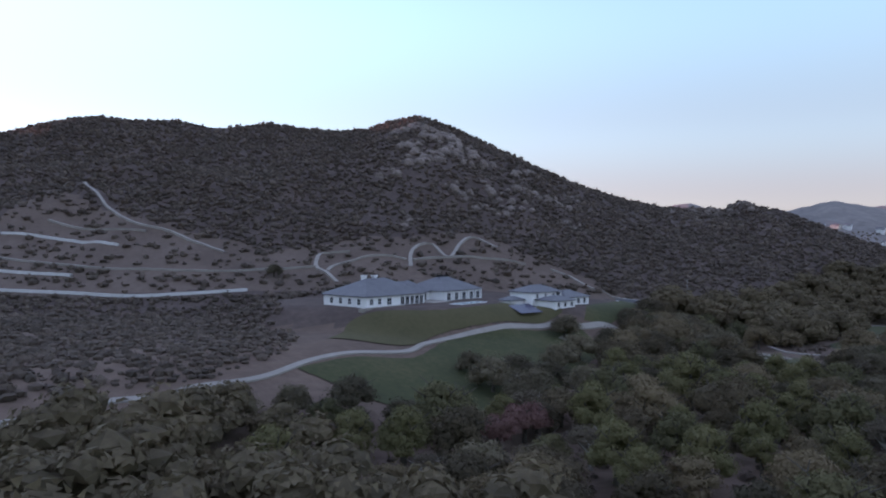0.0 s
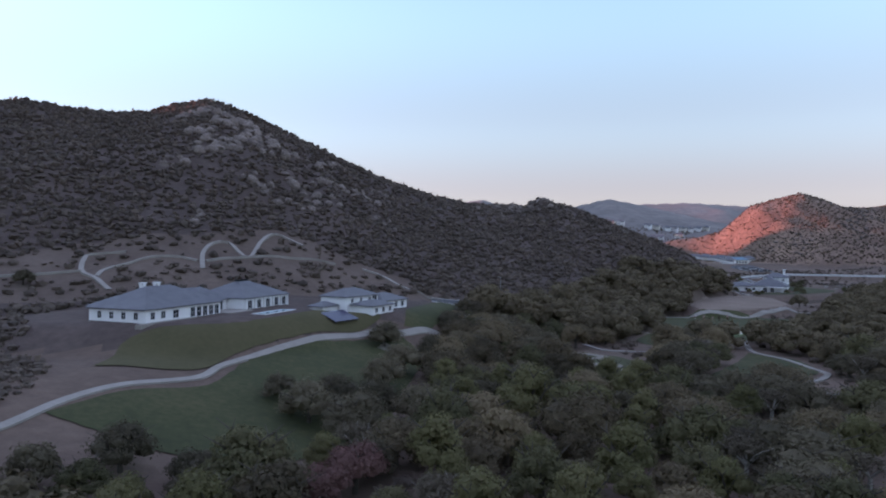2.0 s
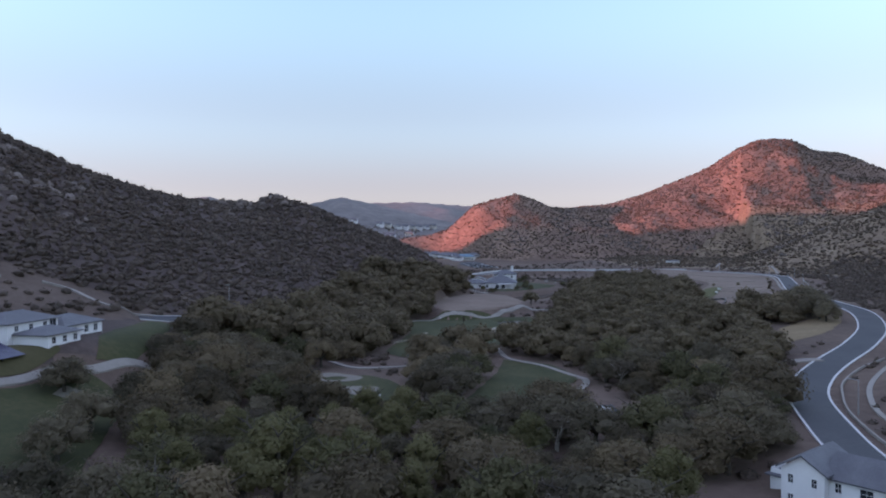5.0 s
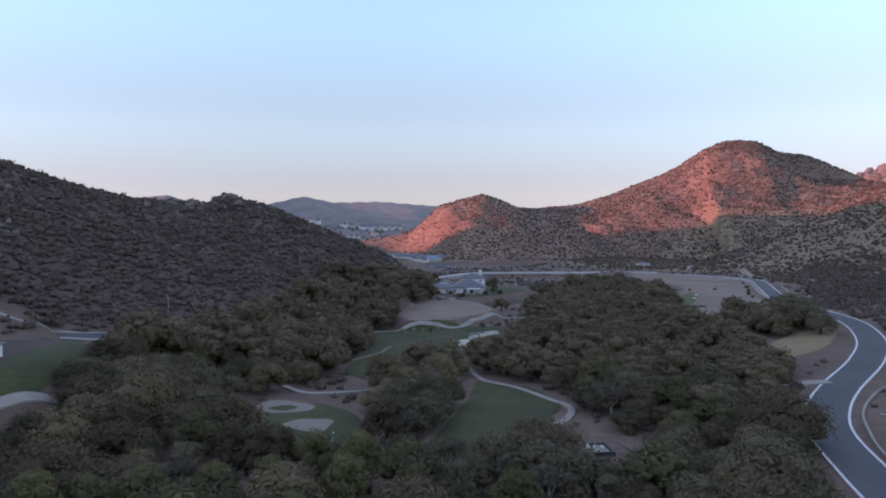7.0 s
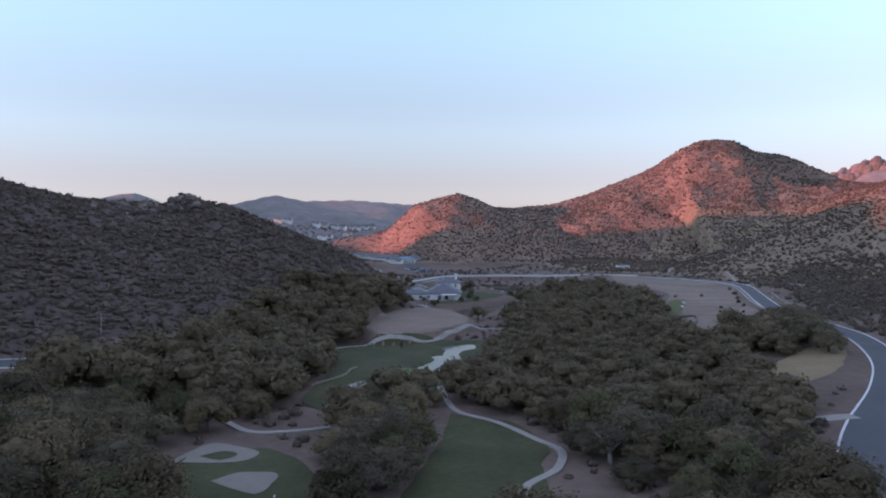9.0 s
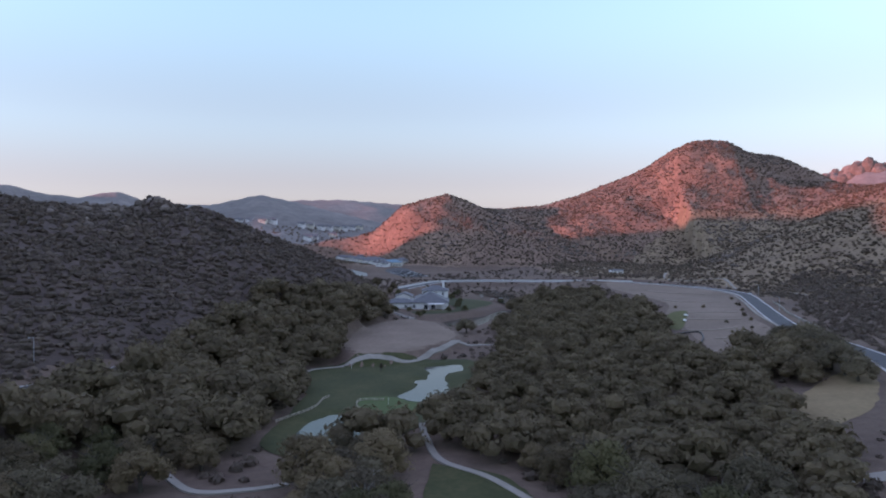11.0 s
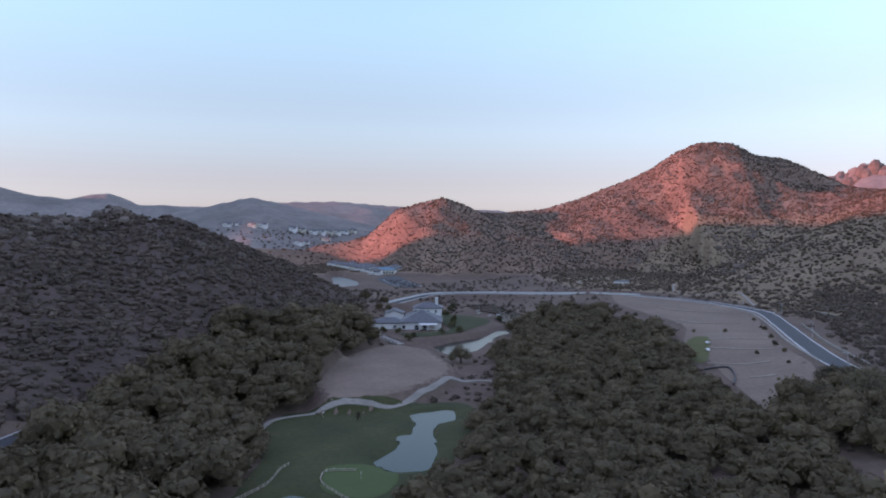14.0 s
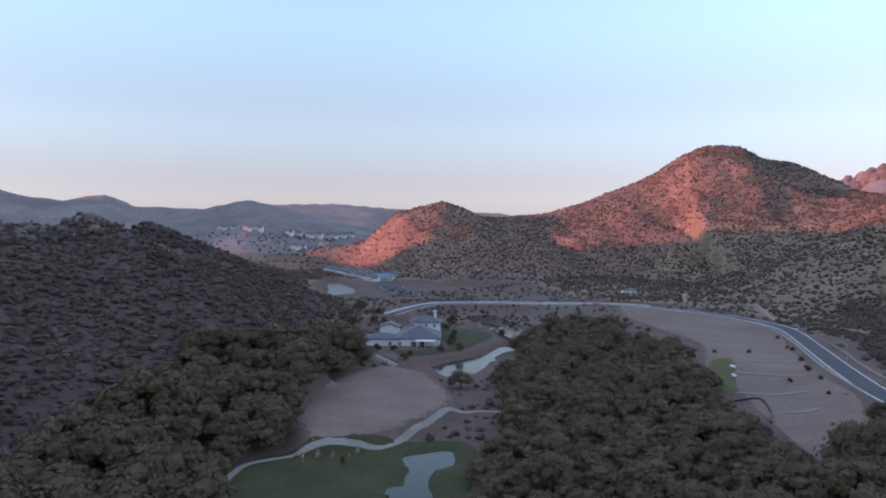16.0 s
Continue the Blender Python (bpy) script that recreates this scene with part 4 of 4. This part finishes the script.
for i in range(6):
    for j in range(3):
        if panel_me is None:
            p = link_mesh("panel", *box_arrays(-0.98, -1.25, -0.03, 0.98, 1.25, 0.03), M_SOLAR, parent=solar)
            panel_me = p.data
        else:
            p = new("panel", panel_me)
            p.parent = solar
        p.location = (i * 2.0 - 5, j * 2.55 - 2.55, 0)
for i in (-5, 0, 5):
    link_mesh("strut", *merge(box_arrays(i - 0.08, -3, -2.2, i + 0.08, -2.84, -0.03), box_arrays(i - 0.08, 2.84, -3.4, i + 0.08, 3, -0.03)), M_TRIM, parent=solar)

# white house beside the road
white = house("white_house", pose(140.2, 92.6, -1.3, 0, 0, 0), [(0, 0, 10, 23, -1, 6.0, 3.2, "gable"), (-1.6, 23, 10, 30, -1, 6.6, 2.6, "gable"), (3, 28, 9, 34, -1, 3.3, 0.9, "hip")],
              [(-1.6, y, z, 0.8, 1.4, "-x") for y, z in ((24.6, 4.3), (28.4, 4.3), (24.6, 1.0), (28.4, 1.0))] + [(0, y, 4.0, w, 1.5, "-x") for y, w in ((21.5, 0.9), (17.3, 1.9), (12.4, 1.9), (7, 1.9), (2.5, 0.9))]
              + [(0, y, 0.9, w, 1.6, "-x") for y, w in ((21.5, 0.9), (17.3, 1.9), (12.4, 1.9), (7, 1.9))] + [(3, 31, 0.9, 0.9, 1.5, "-x")],
              "white two-storey gabled house with a grey shingle roof", "house")
rail = [box_arrays(3.1, 30.2, 3.4, 3.2, 34, 4.5), box_arrays(3.1, 33.9, 3.4, 9, 34, 4.5)]
link_mesh("balcony_rail", *merge(*rail), M_STUCCO, parent=white)
link_mesh("chimney", *merge(box_arrays(6.5, 6, 7, 7.9, 7.4, 10.4), box_arrays(6.3, 5.8, 10.4, 8.1, 7.6, 10.7)), M_STUCCO, parent=white)
link_mesh("porch_roof", *roof_arrays(-6, 4, 0, 20, 2.6, 0.9, "hip"), M_ROOF, parent=white)
link_mesh("porch_wall", *box_arrays(-5.8, 4.2, -1, -0.05, 19.8, 2.5), M_STUCCO, parent=white)

# waterside villa
wins = [(x, 0, 0.8, 1.5, 1.6, "-y") for x in (-3, 1.5)] + [(x, -2, 0.3, 2.0, 2.4, "-y") for x in (8, 12)] + [(x, 30, 5.4, 1.1, 1.5, "-y") for x in (6, 9.5, 13, 17)] + [(20, y, 5.4, 1.1, 1.5, "+x") for y in (33, 37)] + [(20, 10, 0.8, 1.6, 1.8, "+x")]
villa = house("villa", pose(421, 496, 3.0, 0, 0, -46) @ Matrix.Diagonal((1.3, 1.3, 1.3, 1)), [(-15, 4, 2, 16, -2, 3.0, 2.2, "hip"), (0, 2, 20, 26, -2, 3.4, 5.4, "hip"), (5, 30, 20, 42, -2, 7.8, 2.8, "hip"), (1, 26, 12, 36, -2, 4.0, 2.6, "hip"), (-12, 46, -2, 58, -2, 3.0, 2.2, "gable")],
              wins, "cream villa with grey-blue hipped roofs beside the water", "villa")
link_mesh("chimney", *merge(box_arrays(16.5, 37, 8, 18, 38.5, 12.6), box_arrays(16.2, 36.7, 12.6, 18.3, 38.8, 13)), M_STUCCO, parent=villa)
link_mesh("porch_roof", *box_arrays(9, -3.5, 2.9, 18, 2, 3.2), M_STUCCO, parent=villa)
for x in (9.4, 13.5, 17.6):
    link_mesh("porch_post", *box_arrays(x - 0.15, -3.3, -1, x + 0.15, -3.0, 2.9), M_STUCCO, parent=villa)


# ---- golf course details ----
BUNKERS = [[(123, 263), (137, 270), (141, 256), (134, 252)], [(124, 245), (131, 245), (136, 239), (127, 232)], [(135, 196), (144, 188), (140, 184), (132, 190)], [(53, 252), (57, 257), (60, 254), (56, 250)],
           [(246, 306), (250, 304), (247, 300), (243, 303)]]
for i, p in enumerate(BUNKERS):
    tagged(patch("bunker", p, 0.36, M_SAND, 1.0), "shallow pale sand bunker in the mown grass", "bunker", group="bunkers")
tagged(patch("grass_island", [(130, 262), (136, 262), (137, 257), (132, 256)], 0.42, M_GRASS, 1.0), "small grass island inside a sand bunker", "grass")
PUTT = [(227, 314), (232, 317), (242, 309), (240, 298), (226, 290), (220, 296), (220, 305)]
tagged(patch("putting_green", PUTT, 0.34, M_PUTT, 1.0), "closely mown round putting green", "green", kind="structure")


def fence(pts, label, h=1.1, gap=2.2):
    t = tagged(new("fence"), label, "fence", "low fences of the course")
    line = spline(pts, gap)
    post = None
    for a in line:
        if post is None:
            p = link_mesh("post", *box_arrays(-0.12, -0.12, -0.3, 0.12, 0.12, h), M_WOOD, parent=t)
            post = p.data
        else:
            p = new("post", post)
            p.parent = t
        p.location = (a[0], a[1], float(ground_z(*a[:2])))
    for z in (0.45, 0.95):
        for a, b in zip(line, line[1:]):
            za, zb = float(ground_z(*a[:2])) + z, float(ground_z(*b[:2])) + z
            link_mesh("rail", *limb((a[0], a[1], za), (b[0], b[1], zb), 0.09, 0.09, 4), M_WOOD, parent=t)
    return t


fence([(193, 310), (203, 313), (212, 317), (220, 324), (224, 326)], "weathered timber rail fence beside the pond")
fence([(234, 309), (228, 314), (222, 308), (220, 299), (219, 291), (220, 284)], "weathered timber rail fence round the putting green")


def lamp_post(x, y, turn, h=8.0):
    t = tagged(new("street_lamp"), "slender grey steel street lamp with one arm", "street lamp", "street lamps")
    t.matrix_basis = at_ground(x, y, turn)
    link_mesh("pole", *limb((0, 0, -0.3), (0, 0, h), 0.14, 0.09, 8), M_STEEL, parent=t)
    link_mesh("arm", *limb((0, 0, h - 0.1), (2.0, 0, h + 0.25), 0.07, 0.05, 6), M_STEEL, parent=t)
    link_mesh("head", *box_arrays(1.7, -0.16, h + 0.16, 2.5, 0.16, h + 0.32), M_STEEL, parent=t)
    return t


lp = lamp_post(416, 236, 150)
for x, y, a in ((196, 131, 130), (508, 276, 130), (600, 322, 140), (650, 366, 150), (144, 365, 220), (680, 430, 170)):
    copy_thing(lp, at_ground(x, y, a))

# retaining walls and lot beside the bend
tagged(ribbon("retaining_wall", [(262, 147), (246, 148), (225, 145), (211, 140), (196, 133), (180, 122), (168, 112)], 0.5, 0.6, M_PATH, 3.0, depth=2.0), "low pale block retaining wall beside the road", "wall", kind="structure")
tagged(ribbon("footpath", [(270, 142), (250, 142), (228, 139), (212, 134), (198, 127), (184, 116)], 1.3, 0.15, M_PATH, 3.0), "narrow pale footpath above the wall", "path", kind="structure")
tagged(patch("dirt_lot", [(215, 130), (235, 137), (258, 138), (275, 128), (262, 105), (225, 105)], 0.1, M_DIRT, 3.0), "bare graded dirt building lot", "lot", kind="structure")
tagged(patch("dry_grass_pad", [(276, 184), (284, 194), (313, 201), (350, 197), (332, 186), (300, 180)], 0.1, M_DRY, 2.0), "flat pad of dry yellow grass", "pad", kind="structure")
tagged(ribbon("driveway", [(238, 173), (243, 168), (248, 164), (251, 161.5)], 4.5, 0.25, M_PATH, 1.5), "pale concrete driveway mouth", "driveway", kind="structure")

# barbecue terrace in the trees
bbq = tagged(new("patio"), "small paved patio with a low dark wall and white chairs", "patio")
bbq.matrix_basis = at_ground(163, 181, -38)
link_mesh("paving", *box_arrays(-5, -3.5, -1, 5, 3.5, 0.25), M_PATH, parent=bbq)
link_mesh("low_wall", *merge(box_arrays(-5.4, -3.9, -1, 5.4, -3.5, 0.9), box_arrays(5, -3.5, -1, 5.4, 3.9, 0.9), box_arrays(-5.4, 3.5, -1, 5, 3.9, 0.7)), M_TRIM, parent=bbq)
ch = tagged(new("patio_chair"), "white patio chair on the small paved terrace", "chair", "chairs of the patio")
for k, b in (("seat", (-0.3, -0.3, 0.4, 0.3, 0.3, 0.48)), ("backrest", (-0.3, 0.25, 0.48, 0.3, 0.32, 1.0))):
    link_mesh(k, *box_arrays(*b), M_STUCCO, parent=ch)
for a in (-0.26, 0.26):
    for b in (-0.26, 0.26):
        link_mesh("leg", *box_arrays(a - 0.03, b - 0.03, 0, a + 0.03, b + 0.03, 0.4), M_STUCCO, parent=ch)
spotz = bbq.matrix_basis
ch.matrix_basis = spotz @ pose(1.0, 1.5, 0.25, 0, 0, 20)
for x, y, a in ((2.6, 1.2, 80), (2.4, -0.6, 200), (3.8, 0.4, 140), (0.2, -0.4, 300)):
    copy_thing(ch, spotz @ pose(x, y, 0.25, 0, 0, a))
tagged(link_mesh("blue_cooler", *box_arrays(-0.5, -0.4, 0, 0.5, 0.4, 1.2), M_BLUE), "bright blue storage box on the patio", "box").matrix_basis = spotz @ pose(-4, 1.5, 0.25)

# bridge beside the villa
br = tagged(new("footbridge"), "pale concrete bridge with dark rails over the creek", "bridge")
br.matrix_basis = pose(384, 471, 4.9, 0, 0, -22)
link_mesh("deck", *box_arrays(-2.6, -30, -0.6, 2.6, 30, 0), M_PATH, parent=br)
for x in (-2.5, 2.5):
    link_mesh("rail", *merge(box_arrays(x - 0.08, -30, 0.85, x + 0.08, 30, 1.0), box_arrays(x - 0.05, -30, 0.4, x + 0.05, 30, 0.48)), M_TRIM, parent=br)
    for y in range(-30, 31, 6):
        link_mesh("rail_post", *box_arrays(x - 0.12, y - 0.12, 0, x + 0.12, y + 0.12, 1.2), M_TRIM, parent=br)
for y in (-18, 0, 18):
    link_mesh("pier", *box_arrays(-2.2, y - 0.5, -7, 2.2, y + 0.5, -0.6), M_KERB, parent=br)

tagged(ribbon("creek_road", [(370, 500), (390, 507), (413, 516), (428, 526), (440, 540)], 6.0, 0.25, M_ASPHALT, 3.0), "narrow dark asphalt lane beside the creek", "road", kind="structure")
tagged(patch("villa_lawn", [(400, 470), (412, 484), (440, 472), (464, 500), (492, 534), (512, 548), (524, 528), (520, 512), (505, 492), (470, 474), (440, 462), (415, 462)], 0.25, M_GRASS, 2.0), "strip of mown lawn beside the villa", "lawn", kind="structure")
tagged(patch("creek", [(500, 470), (520, 500), (545, 520), (560, 560), (600, 600), (610, 585), (580, 540), (560, 505), (530, 475)], 0.1, M_WATER, 3.0, level=2.35), "dark slow creek water", "creek", kind="structure")
for x, y, a in ((536, 530, 30), (528, 512, 30), (548, 542, 30)):
    d = tagged(new("dock"), "small pale timber boat dock", "dock", "docks of the creek")
    d.matrix_basis = pose(x, y, 2.7, 0, 0, a)
    link_mesh("deck", *box_arrays(-6, -0.9, -0.1, 6, 0.9, 0.1), M_PATH, parent=d)
    for q in (-5, 0, 5):
        link_mesh("pile", *box_arrays(q - 0.12, -0.12, -3.0, q + 0.12, 0.12, -0.1), M_WOOD, parent=d)
boat = tagged(new("boat"), "small white motor boat moored at the dock", "boat")
boat.matrix_basis = pose(534, 508, 2.4, 0, 0, 30)
hull = [(-2.6, -0.9, 0), (1.4, -0.9, 0), (3.0, 0, 0.1), (1.4, 0.9, 0), (-2.6, 0.9, 0), (-2.6, -1.1, 0.9), (1.4, -1.1, 1.0), (3.5, 0, 1.2), (1.4, 1.1, 1.0), (-2.6, 1.1, 0.9)]
link_mesh("hull", hull, [(4, 3, 2, 1, 0), (0, 1, 6, 5), (1, 2, 7, 6), (2, 3, 8, 7), (3, 4, 9, 8), (4, 0, 5, 9), (5, 6, 7, 8, 9)], M_STUCCO, parent=boat)
link_mesh("cabin", *box_arrays(-0.8, -0.7, 0.9, 0.9, 0.7, 1.7), M_GLASS, parent=boat)

# ---- town at the valley's end ----
def small_house(x, y, turn, w, d, h, kind, wallm, group, label):
    wins = [(u, 0, z, 1.2, 1.5, "-y") for z in ((1.0, 4.0) if h > 4.5 else (1.0,)) for u in np.arange(2.0, w - 1, 3.2)]
    return house("town_house", at_ground(x, y, turn, 0.3), [(0, 0, w, d, -4, h, 2.8, kind), (w * 0.6, -3, w * 0.95, 0, -4, h * 0.6, 1.6, "gable")], wins, label, "house", wallm, None, group)


protos = [small_house(825, 1122, -50, 18, 12, 6.0, "hip", None, "houses of the lakeside town", "white two-storey town house with a grey roof"),
          small_house(812, 1092, -52, 15, 11, 5.8, "gable", None, "houses of the lakeside town", "white gabled town house with a grey roof"),
          small_house(798, 1060, -55, 17, 12, 6.2, "hip", M_CREAM, "houses of the lakeside town", "cream two-storey town house with a grey roof")]
for i, (x, y, a) in enumerate(((786, 1034, -50), (776, 1009, -58), (764, 985, -46), (752, 960, -52), (744, 938, -50), (770, 950, -40), (790, 985, -48), (806, 1015, -50), (840, 1090, -52), (733, 905, -60), (775, 915, -35), (800, 935, -30))):
    copy_thing(protos[i % 3], at_ground(x, y, a, 0.3))
for i, (x, y, a) in enumerate(((815, 1456, -40), (832, 1438, -50), (841, 1405, -45), (862, 1402, -40), (918, 1377, -50), (936, 1375, -45), (954, 1362, -42), (974, 1358, -48), (996, 1362, -45), (1013, 1360, -40), (1043, 1367, -46), (1060, 1364, -42), (877, 1299, -45), (893, 1298, -45), (943, 1302, -45))):
    copy_thing(protos[i % 3], at_ground(x, y, a, 0.5) @ Matrix.Diagonal((1, 1, 1.2, 1)))
hall = house("town_hall", at_ground(742, 905, -45, 0.3), [(0, 0, 30, 16, -3, 5.5, 4.0, "hip")], [(u, 0, 1, 2, 2.4, "-y") for u in range(3, 29, 4)], "long cream hall with a blue-green roof", "hall", M_CREAM, M_TEAL)
tagged(patch("car_park", [(640, 740), (672, 800), (712, 860), (748, 860), (700, 780), (668, 735)], 0.35, M_ASPHALT, 4.0), "grey asphalt car park with rows of cars", "car park", kind="structure")


def car(x, y, turn, mat, label):
    t = tagged(new("parked_car"), label, "car", "cars in the car park")
    t.matrix_basis = at_ground(x, y, turn) @ pose(0, 0, 0.4)
    body = merge(box_arrays(-2.2, -0.9, 0.25, 2.2, 0.9, 0.85))
    link_mesh("body", *body, mat, parent=t)
    cab = [(-1.6, -0.85, 0.85), (1.1, -0.85, 0.85), (1.1, 0.85, 0.85), (-1.6, 0.85, 0.85), (-1.1, -0.7, 1.42), (0.4, -0.7, 1.42), (0.4, 0.7, 1.42), (-1.1, 0.7, 1.42)]
    link_mesh("cabin", cab, box_arrays(0, 0, 0, 1, 1, 1)[1], M_GLASS, parent=t)
    for u in (-1.4, 1.4):
        for v in (-0.85, 0.85):
            link_mesh("wheel", *limb((u, v - 0.1, 0.32), (u, v + 0.1, 0.32), 0.32, 0.32, 8), M_TRIM, parent=t)
    return t


cars = [car(660, 760, 45, M_STUCCO, "white parked car in the lakeside car park"), car(668, 770, 45, M_TRIM, "black parked car in the lakeside car park"), car(664, 780, 45, M_STEEL, "silver-grey parked car in the lakeside car park")]
g3 = random.Random(4)
for i in range(45):
    row, k = i % 5, i // 5
    x, y = 658 + k * 6.2 + row * 5 - 8 + g3.uniform(-0.4, 0.4), 748 + k * 10 - row * 4.5 + 6
    copy_thing(cars[g3.randrange(3)], at_ground(x, y, 45 + g3.uniform(-4, 4)) @ pose(0, 0, 0.4))
car_d = car(606, 330, 30, M_STUCCO, "small white car on the road")

# sheds beside the far bend
house("site_shed", at_ground(757, 536, -30, 0.3), [(0, 0, 14, 6, -2, 3.2, 1.0, "gable")], [(4, 0, 1, 1.5, 1.2, "-y"), (9, 0, 1, 1.5, 1.2, "-y")], "low pale shed beside the far bend", "shed")


# ---- graded field ----
for p in ([(541, 365), (532, 347), (548, 329)], [(474, 316), (483, 305), (489, 292)], [(453, 307), (454, 290), (460, 279)], [(418, 292), (421, 279), (432, 270)], [(397, 266), (401, 261), (406, 259)], [(600, 410), (590, 390), (602, 362)]):
    tagged(ribbon("berm", p, 2.2, 0.35, M_PALEDIRT, 2.0, depth=0.8), "low berm of paler graded dirt", "berm", group="berms of the field")
tagged(patch("weedy_strip", [(430, 311), (474, 326), (482, 320), (446, 303), (418, 294)], 0.16, M_WEED, 2.0), "strip of yellow-green weeds beside the field", "weeds", kind="structure")
tagged(ribbon("drain_wall", [(404, 288), (412, 281), (398, 272), (382, 266)], 0.5, 0.8, M_TRIM, 2.0, depth=1.5), "low dark drain wall at the edge of the field", "wall", kind="structure")
tagged(ribbon("road_barrier", [(698, 478), (696, 520), (674, 562), (646, 616), (602, 646), (556, 631), (508, 607)], 0.5, 1.6, M_KERB, 3.0, depth=2.5), "pale concrete barrier along the far road", "barrier", kind="structure")
tagged(ribbon("pavement", [(437, 252), (484, 280), (545, 311), (600, 342), (636, 376), (668, 422)], 1.5, 0.35, M_PATH, 3.0, depth=1.2), "pale pavement along the road", "pavement", kind="structure")
tagged(ribbon("block_wall", [(440, 234), (470, 252), (498, 268), (524, 280), (556, 296)], 0.6, 1.1, M_PATH, 3.0, depth=2.5), "pale block wall at the foot of the slope", "wall", kind="structure")
for x, y, k in ((470, 281, 0.28), (476, 284, 0.22), (492, 291, 0.3), (455, 272, 0.25), (520, 304, 0.3), (528, 309, 0.22), (560, 325, 0.28), (505, 320, 0.3), (498, 335, 0.25), (430, 262, 0.2), (446, 281, 0.24)):
    place(OAK[2], x, y, k, 1.1)
for i, (x, y) in enumerate(((446, 304), (462, 311))):
    o = tagged(new("trailer"), "white utility trailer at the field's edge", "trailer", "trailers by the field")
    o.matrix_basis = at_ground(x, y, 35 + 8 * i)
    link_mesh("box", *box_arrays(-1.6, -0.7, 0.5, 1.6, 0.7, 1.2), M_STUCCO, parent=o)
    for v in (-0.8, 0.8):
        link_mesh("wheel", *limb((0, v - 0.1, 0.35), (0, v + 0.1, 0.35), 0.35, 0.35, 8), M_TRIM, parent=o)


# ---- flags on the greens ----
flag = tagged(new("golf_flag"), "thin white flagstick with a small white flag", "flag", "flags of the greens")
link_mesh("stick", *limb((0, 0, -0.2), (0, 0, 2.4), 0.03, 0.02, 6), M_STUCCO, parent=flag)
link_mesh("cloth", *box_arrays(0.02, -0.01, 1.9, 0.55, 0.01, 2.35), M_STUCCO, parent=flag)
flag.matrix_basis = at_ground(231, 303, 40)
for x, y in ((214, 330), (126, 224), (262, 362)):
    copy_thing(flag, at_ground(x, y, 15))
